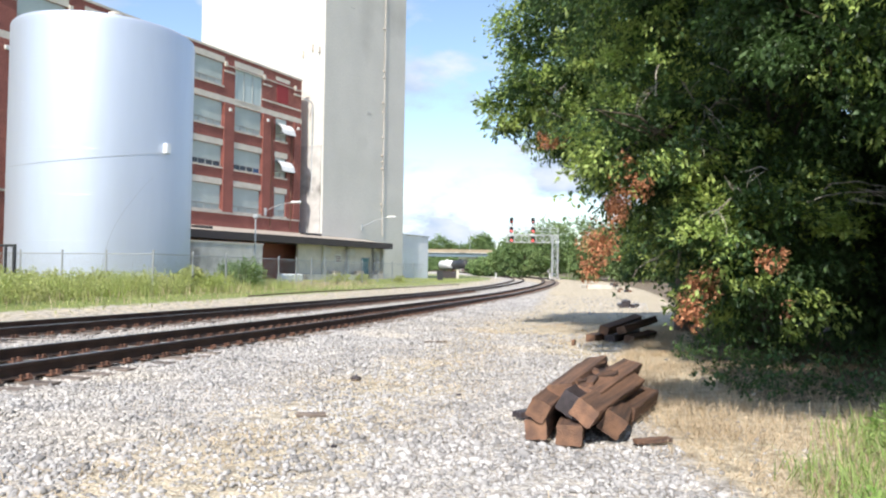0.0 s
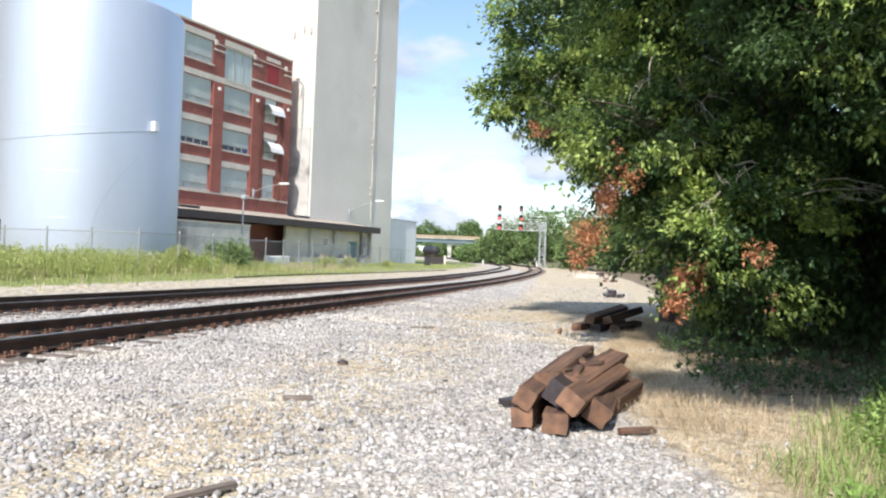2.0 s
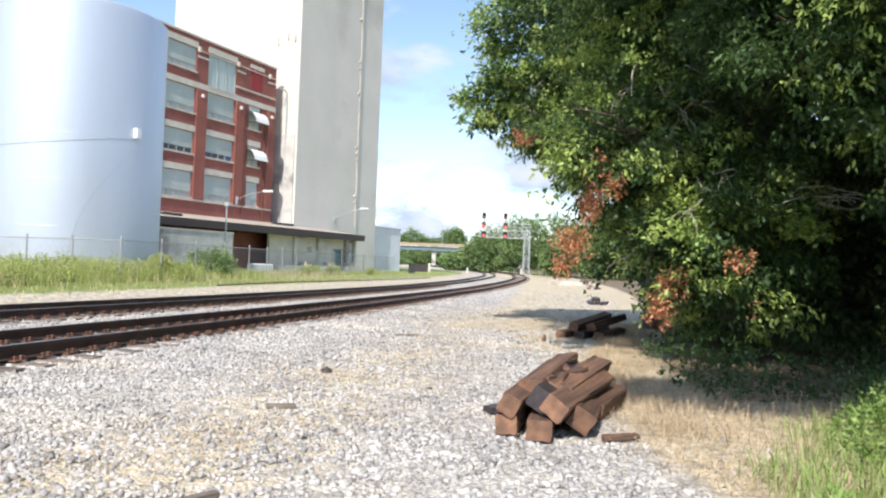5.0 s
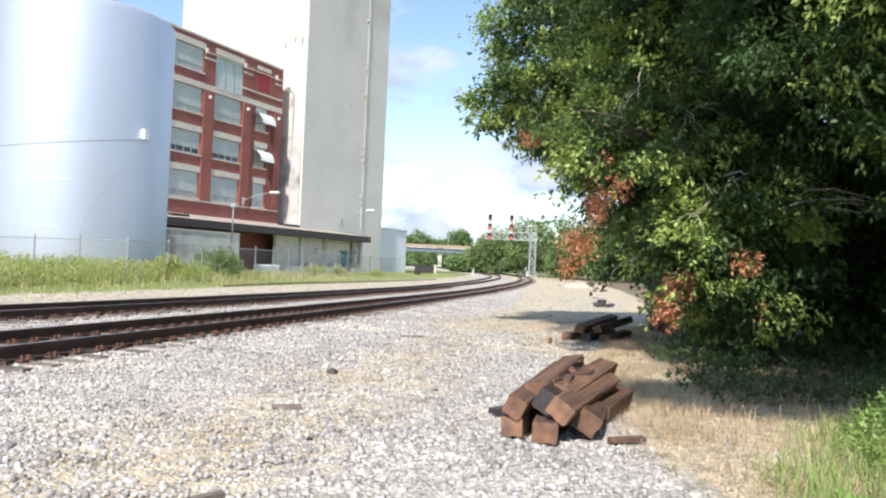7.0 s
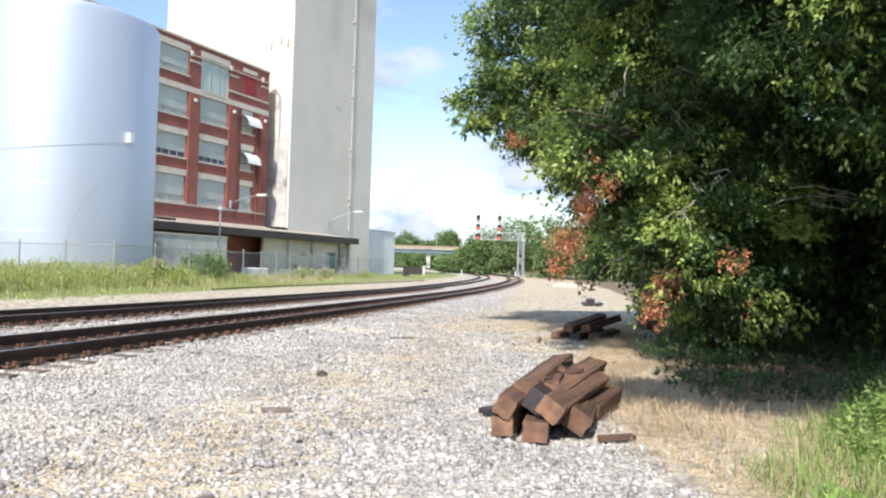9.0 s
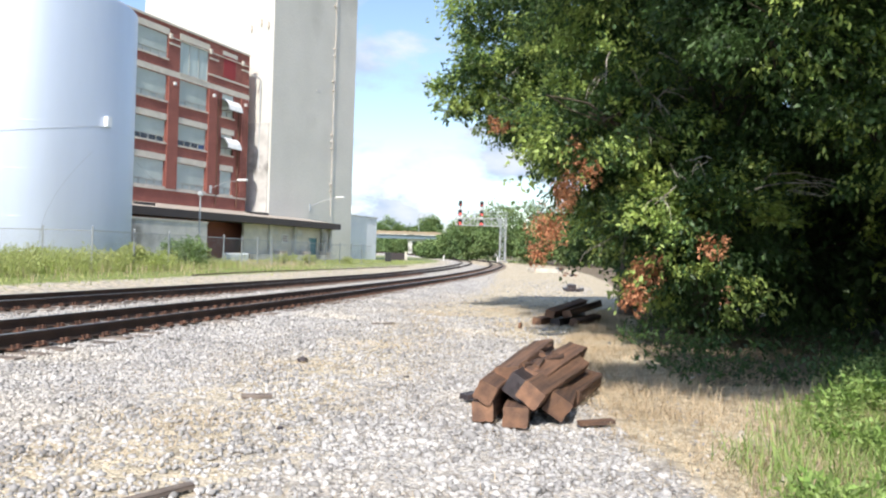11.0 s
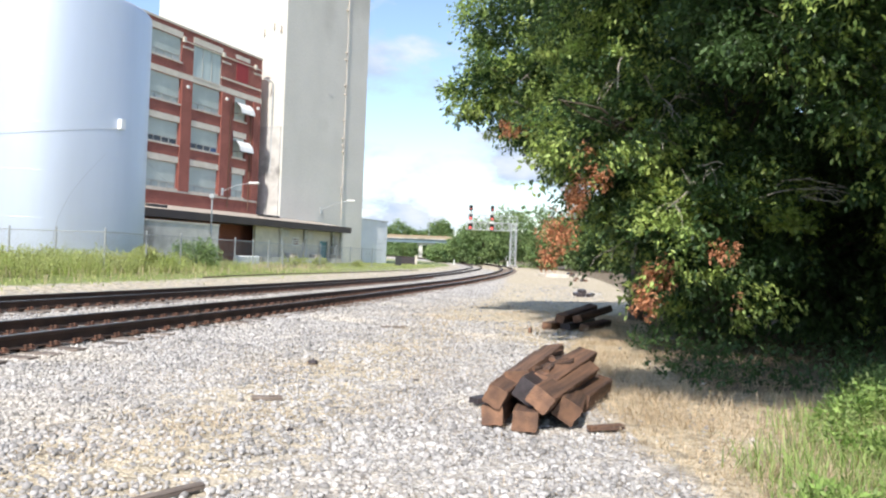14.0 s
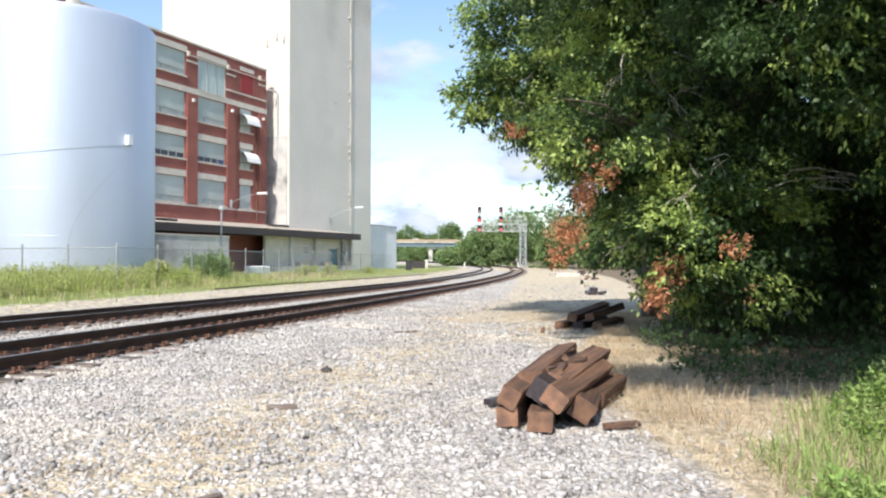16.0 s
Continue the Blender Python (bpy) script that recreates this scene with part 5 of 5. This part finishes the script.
def wall_lamp(base, head, label):
    l = thing("wall_lamp", FAC, label, "lamp", "yard lamps")
    b, h = Vector(base), Vector(head)
    bm = bmesh.new()
    tube(bm, [b, b.lerp(h, 0.5) + Vector((0, 0, 0.22)), h], 0.03, 6)
    part("arm", bm, M["steel"], l)
    bm = bmesh.new()
    box(bm, b.x - 0.15, b.x + 0.15, b.y - 0.1, b.y + 0.0, b.z - 0.5, b.z + 0.35, 0.02)
    part("bracket", bm, M["steel"], l)
    bm = bmesh.new()
    d = (h - b)
    d.z = 0
    d.normalize()
    m = Matrix.Translation(h) @ d.to_track_quat("X", "Z").to_matrix().to_4x4()
    box(bm, -0.2, 0.95, -0.2, 0.2, -0.1, 0.14, 0.07, m)
    part("head", bm, M["white"], l, "white lamp head")


wall_lamp((-6.15, -0.16, 7.7), (-5.6, -3.5, 8.6), "wall lamp on a long arm above the dock roof")
wall_lamp((10.2, -2.0, 6.9), (10.8, -5.6, 8.1), "wall lamp on a long arm from the tower")


def build_pole(x, y, z1, label):
    p = thing("lamp_pole", pose(x, y, ground_z(x, y)), label, "pole")
    bm = bmesh.new()
    tube(bm, [(0, 0, -0.2), (0, 0, z1 * 0.5), (0, 0, z1)], 0.075, 8, 0.055)
    part("pole", bm, M["steel"], p)
    bm = bmesh.new()
    box(bm, -0.18, 0.18, -0.16, 0.16, z1, z1 + 0.3, 0.04)
    part("head", bm, M["steel"], p)
    return p


build_pole(-14.4, 57.5, 5.0, "slim grey steel pole behind the fence")


def build_flood_mast():
    m = thing("flood_light_mast", FAC @ pose(23.5, 1.0, 6.62), "thin mast with two flood lights on the shed", "mast")
    bm = bmesh.new()
    tube(bm, [(0, 0, 0), (0, 0, 1.9)], 0.05, 6)
    tube(bm, [(-0.2, -0.7, 1.7), (0.2, 0.6, 1.9)], 0.04, 6)
    part("mast", bm, M["steel"], m)
    boxes("flood_light", M["steel"], m, [(-0.45, 0.05, -1.1, -0.5, 1.6, 1.85)])
    boxes("flood_light", M["steel"], m, [(-0.1, 0.4, 0.35, 0.95, 1.75, 2.0)])


build_flood_mast()


def marker(x, y, h):
    m = thing("marker_post", pose(x, y, ground_z(x, y)), "short white trackside marker post", "post", "marker posts")
    bm = bmesh.new()
    box(bm, -0.11, 0.11, -0.08, 0.08, -0.1, h, 0.03)
    part("post", bm, M["white"], m)


marker(10.4, 148, 1.1)
marker(19.6, 138, 1.2)
cab = thing("utility_cabinet", pose(-0.35, 92, ground_z(-0.35, 92)), "black trackside utility cabinet", "cabinet")
boxes("body", M["black"], cab, [(-0.38, 0.38, -0.35, 0.35, -0.1, 1.15)], bevel=0.03)
boxes("lid", M["black"], cab, [(-0.42, 0.42, -0.39, 0.39, 1.154, 1.22)])
low = thing("low_wall", pose(1.1, 112, ground_z(1.1, 112)), "low dark brown timber retaining wall", "wall")
boxes("wall", M["dark_tie"], low, [(-1.1, 0.9, -0.15, 0.15, -0.2, 1.0)])
boxes("end_post", M["cream"], low, [(0.904, 1.25, -0.2, 0.2, -0.2, 1.35)])
bar = thing("concrete_barrier", pose(-12.5, 61, ground_z(-12.5, 61), 0, 0, 63), "white concrete barrier behind the fence", "barrier")
boxes("body", M["white"], bar, [(-1.2, 1.6, -0.25, 0.25, -0.1, 0.75)], bevel=0.08)
slab = thing("white_slab", pose(17.4, 85, ground_z(17.4, 85), 0, 0, 8), "pale concrete slab lying beside the tie piles", "slab")
boxes("slab", M["cream"], slab, [(-1.5, 1.4, -1.2, 1.2, -0.05, 0.4)], bevel=0.05)
for hy in (0.6, 1.9, 3.1):
    pal = thing("pallet", FAC @ pose(-4 + hy * 3.6, -6.3, ground_z(-10, 75)), "weathered wooden pallets stacked by the dock", "pallet", "dock pallets")
    boxes("deck", M["pipe"], pal, [(-0.5, 0.6, -0.5, -0.3, z, z + 0.03) for z in (0.1, 0.55, 1.0)] + [(-0.5, 0.6, 0.1, 0.3, z, z + 0.03) for z in (0.1, 0.55, 1.0)])
    boxes("runner", M["pipe"], pal, [(x, x + 0.08, -0.5, 0.3, 0.0, 1.0) for x in (-0.5, 0.0, 0.52)])
spur = thing("spur_rail", pose(0, 0, 0), "old rusty spur rail half buried in the grass", "rail")
bm = bmesh.new()
tube(bm, [(-7.9, 30.6, 0.34), (-7.3, 32.0, 0.38), (-5.9, 36.3, 0.41), (-4.6, 39.0, 0.43), (-2.1, 45.0, 0.47), (1.2, 56, 0.5)], 0.03, 6)
part("rail", bm, M["rail"], spur)


# ---------------------------------------------------------------- grass, weeds and stones
def blades(pts, length, width, rng, lean=0.5):
    """Bent grass blades at the ground points."""
    n = len(pts)
    a = rng.uniform(0, math.tau, n)
    d = np.stack([np.cos(a), np.sin(a), np.zeros(n)], 1)
    b = a + rng.uniform(0.6, 2.5, n)
    s = np.stack([np.cos(b), np.sin(b), np.zeros(n)], 1) * (width * rng.uniform(0.6, 1.4, n))[:, None] / 2
    L = (length * rng.uniform(0.5, 1.25, n))[:, None]
    k = (lean * rng.uniform(0.1, 1.2, n))[:, None]
    up = np.array([0, 0, 1.0])
    mid = pts + up * L * 0.55 + d * L * k * 0.35
    tip = pts + up * L * np.maximum(0.12, 1 - 0.55 * k) + d * L * k
    v = np.stack([pts - s, pts + s, mid + s * 0.7, mid - s * 0.7, tip], 1).reshape(-1, 3)
    i = np.arange(n)[:, None, None] * 5
    f = (i + np.array([[0, 1, 2], [0, 2, 3], [3, 2, 4]])[None]).reshape(-1, 3)
    return v, f


def scatter(n, x0, x1, y0, y1, rng, weight, clump=0.0):
    x, y = rng.uniform(x0, x1, n), rng.uniform(y0, y1, n)
    keep = rng.random(n) < weight(x, y)
    x, y = x[keep], y[keep]
    if clump:
        x = x + rng.normal(0, clump, len(x))
        y = y + rng.normal(0, clump, len(x))
    return np.stack([x, y, height(x, y) - 0.01], 1)


rg = np.random.default_rng(11)


def meadow_weight(x, y):
    s, l = nearest(x, y)
    return smooth((l - 9.2) / 2.2) * (0.35 + 0.65 * bumps(x, y, 1.7))


p = scatter(100000, -34, -6, 14, 46, rg, lambda x, y: meadow_weight(x, y) * smooth((nearest(x, y)[1] - 10.2) / 2.0))
v, f = blades(p, 0.8 * (0.55 + 0.9 * bumps(p[:, 0], p[:, 1], 0.8)), 0.018, rg, 0.9)
soup("meadow_grass", v, f, M["grass"], "tall yellow-green grass and weeds before the fence", "grass")
p = scatter(95000, -34, 8, 12, 110, rg, lambda x, y: smooth((nearest(x, y)[1] - 8.6) / 2.5) * 0.8 * (bumps(x, y, 0.9) > 0.35))
v, f = blades(p, 0.2, 0.03, rg, 0.8)
soup("short_grass", v, f, M["grass"], "short patchy green grass along the far side", "grass")
# a straw tint among the meadow
p = scatter(30000, -34, -4, 14, 60, rg, lambda x, y: meadow_weight(x, y) * 0.8)
v, f = blades(p, 0.5, 0.02, rg, 0.6)
soup("dry_meadow_grass", v, f, M["straw"], "dry straw-coloured stalks among the meadow grass", "grass")


def goldenrod():
    rng = np.random.default_rng(23)
    blobs = []
    while len(blobs) < 260:
        x, y = rng.uniform(-27, -9), rng.uniform(19, 40)
        if nearest([x], [y])[1][0] < 11.2:
            continue
        h = rng.uniform(0.45, 1.05)
        blobs.append((x, y, ground_z(x, y) + h * 0.5, rng.uniform(.3, .8), rng.uniform(.3, .8), h * 0.55))
    v, f = leaf_cloud(blobs, 26000, 0.085, rng, shell=0.8, droop=-0.4, gap=0.05, floor=0.25)
    soup("meadow_weeds", v, f, M["grass"], "bushy yellow-green weeds before the fence", "weeds")


goldenrod()


def straw_weight(x, y):
    e = x - dry_edge(y)
    return smooth((e + 0.25) / 0.7) * (1 - 0.8 * smooth((e - 2.6) / 1.5)) * (1 - 0.93 * smooth((e - 0.7) / 0.9) * smooth((y - 8.3) / 1.2)) * (0.25 + 0.75 * bumps(x, y, 3.1))


p = scatter(130000, 1.4, 10, 4.2, 24, rg, straw_weight)
v, f = blades(p, 0.17 * (0.5 + bumps(p[:, 0], p[:, 1], 2.7)), 0.006, rg, 2.0)
soup("dry_grass", v, f, M["straw"], "matted dry straw grass at the gravel's edge", "grass")
p = scatter(6000, 1.8, 8.0, 4.4, 13, rg, lambda x, y: straw_weight(x, y) * smooth((x - dry_edge(y) - 0.5) / 1))
v, f = blades(p, 0.36, 0.005, rg, 1.1)
soup("tall_dry_grass", v, f, M["straw"], "tall dry grass stalks leaning in the weeds", "grass")
p = scatter(26000, 2.4, 9, 4.0, 12.5, rg, lambda x, y: smooth((x - 2.15 - 0.78 * (y - 4.9) + 0.6 * bumps(x, y, 2.3)) / 0.9))
v, f = blades(p, 0.30, 0.010, rg, 0.9)
soup("green_grass", v, f, M["weed"], "lush green grass below the trees", "grass")
# sparse straws lying about on the ballast
p = scatter(80000, -6, 6, 3.5, 30, rg, lambda x, y: (np.maximum(np.exp(-((nearest(x, y)[1] + 4.3) / 1.5) ** 2) * 0.8, dry_band(x, y)) + 0.03) * smooth((bumps(x, y, 1.9, 3.0) - 0.42) / 0.25))
v, f = blades(p, 0.10, 0.006, rg, 2.2)
soup("loose_straw", v, f, M["straw"], "loose dry straw scattered on the ballast", "straw")


def weed_bed():
    rng = np.random.default_rng(21)
    blobs = []
    for _ in range(90):
        x, y = rng.uniform(2.5, 7.5), rng.uniform(4.2, 10.0)
        if x < 2.6 + 0.8 * (y - 4.9):
            continue
        h = rng.uniform(0.16, 0.34) + 0.10 * (x > 4)
        blobs.append((x, y, ground_z(x, y) + h * 0.6, rng.uniform(.14, .3), rng.uniform(.14, .3), h * 0.7))
    v, f = leaf_cloud(blobs, 6500, 0.055, rng, shell=0.8, droop=-0.3, gap=0.05, floor=0.03)
    soup("weeds", v, f, M["weed"], "bushy green weeds at the edge of the dry grass", "weeds")
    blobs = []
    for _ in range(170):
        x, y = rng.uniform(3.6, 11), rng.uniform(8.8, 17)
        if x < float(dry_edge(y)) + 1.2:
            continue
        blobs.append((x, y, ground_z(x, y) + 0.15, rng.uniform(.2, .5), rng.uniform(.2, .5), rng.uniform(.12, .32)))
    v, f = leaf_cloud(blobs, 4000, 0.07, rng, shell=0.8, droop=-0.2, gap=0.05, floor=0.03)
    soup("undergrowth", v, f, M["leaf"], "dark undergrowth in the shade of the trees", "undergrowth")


weed_bed()


def bush(x, y, w, h, seed, label, count=1800, size=0.12, material="leaf"):
    rng = np.random.default_rng(seed)
    z = ground_z(x, y)
    b = thing("bush", pose(0, 0, 0), label, "bush")
    bm = bmesh.new()
    for a in range(5):
        tube(bm, [(x, y, z - 0.05), (x + 0.25 * w * math.cos(a * 1.26), y + 0.25 * w * math.sin(a * 1.26), z + 0.6 * h)], 0.03, 5, 0.012)
    part("stem", bm, M["bark"], b)
    blobs = [(x + rng.uniform(-.3, .3) * w, y + rng.uniform(-.3, .3) * w, z + h * rng.uniform(.3, .7), w * .3, w * .3, h * .32) for _ in range(5)]
    v, f = leaf_cloud(blobs, count, size, rng, shell=0.7, droop=0.1, gap=0.1, floor=z + 0.05)
    soup("crown", v, f, M[material], parent=b, kind="stuff")


bush(-10.9, 41.5, 1.9, 1.9, 41, "scrubby green bush growing through the fence", 900, 0.10, "leaf_far")
bush(-12.4, 43.5, 1.8, 1.6, 42, "grey-green bush by the block enclosure", 800, 0.10, "leaf_far")
bush(-12.4, 37.0, 1.4, 1.2, 43, "low yellow-green bush by the fence", material="grass")
bush(-8.2, 58, 2.0, 0.9, 44, "low weeds growing at the fence", 260, 0.10, "grass")
bush(-7.0, 63, 1.8, 0.8, 45, "low weeds growing at the fence", 240, 0.10, "grass")
bush(-4.2, 70, 1.8, 0.7, 46, "low weeds growing at the fence", 220, 0.10, "grass")


def build_stones():
    """Ballast stones, densest along the bed and near by."""
    rng = np.random.default_rng(31)
    t = (1 + 5 ** 0.5) / 2
    ico = np.array([(-1, t, 0), (1, t, 0), (-1, -t, 0), (1, -t, 0), (0, -1, t), (0, 1, t), (0, -1, -t), (0, 1, -t), (t, 0, -1), (t, 0, 1), (-t, 0, -1), (-t, 0, 1)], float)
    ico /= np.linalg.norm(ico[0])
    tri = np.array([(0, 11, 5), (0, 5, 1), (0, 1, 7), (0, 7, 10), (0, 10, 11), (1, 5, 9), (5, 11, 4), (11, 10, 2), (10, 7, 6), (7, 1, 8), (3, 9, 4), (3, 4, 2), (3, 2, 6), (3, 6, 8), (3, 8, 9), (4, 9, 5), (2, 4, 11), (6, 2, 10), (8, 6, 7), (9, 8, 1)])
    near = scatter(90000, -6.5, 3.2, 2.6, 9.5, rng, lambda x, y: np.where(x < dry_edge(y) + 0.2 * rng.random(len(x)), 0.75, 0.03) * (1 - 0.5 * np.exp(-((nearest(x, y)[1] + 4.3) / 1.4) ** 2)) * (0.5 + 0.5 * bumps(x, y, 2.1, 5.0)))
    def loose(x, y):
        return np.where(x < dry_edge(y), 0.75, 0.03) * (nearest(x, y)[1] < 0) * (1 - 0.85 * dry_band(x, y)) * (1 - 0.5 * np.exp(-((nearest(x, y)[1] + 4.3) / 1.4) ** 2)) * (0.5 + 0.5 * bumps(x, y, 2.1, 5.0))

    mid = np.concatenate([scatter(90000, -6.5, 4.5, 9.5, 20, rng, loose), scatter(70000, -6, 13, 20, 60, rng, loose)])
    bed = scatter(26000, -16, 2, 6, 32, rng, lambda x, y: ((nearest(x, y)[1] > -1.8) & (nearest(x, y)[1] < 7.4)) * np.where((nearest(x, y)[1] > -0.6) & (nearest(x, y)[1] < 0) & (np.abs(np.mod(nearest(x, y)[0] + 0.25, 0.5) - 0.25) < 0.11), 0.5, 0.9))
    octa = np.array([(1, 0, 0), (-1, 0, 0), (0, 1, 0), (0, -1, 0), (0, 0, 1), (0, 0, -1)], float) * 1.15
    oct_tri = np.array([(0, 2, 4), (2, 1, 4), (1, 3, 4), (3, 0, 4), (2, 0, 5), (1, 2, 5), (3, 1, 5), (0, 3, 5)])
    for name, P, size, solid, tris in (
            ("ballast_stones", np.concatenate([near, bed]), np.concatenate([rng.lognormal(-4.1, 0.36, len(near)), rng.lognormal(-3.65, 0.25, len(bed))]), ico, tri),
            ("far_ballast_stones", mid, rng.lognormal(-4.05, 0.34, len(mid)) * np.clip(0.7 + 0.035 * mid[:, 1], 1, 2), octa, oct_tri)):
        n, k = len(P), len(solid)
        size = np.clip(size, 0.009, 0.055)
        V = solid[None] * (1 + rng.normal(0, 0.23, (n, k, 1))) * rng.uniform(0.65, 1.25, (n, 1, 3)) * size[:, None, None]
        a, e = rng.uniform(0, math.tau, n), rng.uniform(-0.6, 0.6, n)
        c, q = np.cos(e)[:, None], np.sin(e)[:, None]
        V = np.stack([V[..., 0], V[..., 1] * c - V[..., 2] * q, V[..., 1] * q + V[..., 2] * c], -1)
        c, q = np.cos(a)[:, None], np.sin(a)[:, None]
        V = np.stack([V[..., 0] * c - V[..., 1] * q, V[..., 0] * q + V[..., 1] * c, V[..., 2] * 0.8], -1)
        V += P[:, None, :] + np.array([0, 0, 0.010]) + (size * 0.15)[:, None, None] * np.array([0, 0, 1])
        F = (np.arange(n)[:, None, None] * k + tris[None]).reshape(-1, 3)
        soup(name, V.reshape(-1, 3), F, M["stone"], "pale grey crushed ballast stones", "gravel")


build_stones()


# ---------------------------------------------------------------- what moves
def tank_car(name, material, label):
    t = thing(name, pose(0, 0, 0), label, "tank car", "passing train")
    bm = bmesh.new()
    m = pose(-6.2, 0, 2.35, 0, 90, 0)
    lathe(bm, [(0.4, -0.35), (1.1, -0.15), (1.38, 0.3), (1.38, 12.1), (1.1, 12.55), (0.4, 12.75)], 24, m)
    part("tank", bm, material, t, smooth=True)
    bm = bmesh.new()
    lathe(bm, [(0.45, 3.6), (0.45, 4.0), (0.3, 4.1)], 16)
    part("dome", bm, material, t)
    boxes("underframe", M["black"], t, [(-7.2, 7.2, -0.9, 0.9, 0.85, 1.1)])
    for x in (-5.6, -3.9, 3.9, 5.6):
        for y in (-0.78, 0.66):
            bm = bmesh.new()
            tube(bm, [(x, y, 0.45), (x, y + 0.12, 0.45)], 0.45, 16)
            part("wheel", bm, M["rust"], t)
    return t


white_car = tank_car("tank_car", M["white"], "white tank car of a train passing under the bridge")
black_car = tank_car("tank_car", M["black"], "black tank car at the tail of the train")


def small_car():
    c = thing("car", pose(0, 0, 0), "white car driving across the bridge", "car")
    bm = bmesh.new()
    box(bm, -2.2, 2.2, -0.85, 0.85, 0.35, 0.95, 0.12)
    box(bm, -1.4, 1.0, -0.75, 0.75, 0.954, 1.55, 0.2)
    part("body", bm, M["white"], c)
    for x in (-1.4, 1.4):
        for y in (-0.9, 0.7):
            bm = bmesh.new()
            tube(bm, [(x, y, 0.33), (x, y + 0.2, 0.33)], 0.33, 14)
            part("wheel", bm, M["black"], c)
    return c


white_motor_car = small_car()


def motions():
    walk(white_motor_car, [(t, pose(1.8 - 12.0 * (16 - t), 312.5, 9.06)) for t in (0, 8, 16)])
    for car, x0, y0 in ((white_car, 1.3, 255.2), (black_car, 5.6, 241.3)):
        walk(car, [(t, pose(x0 - 2.7 * t, y0 + 6.75 * t, 1.2, 0, 0, 106.0)) for t in (0, 4, 8, 12, 16)])


motions()
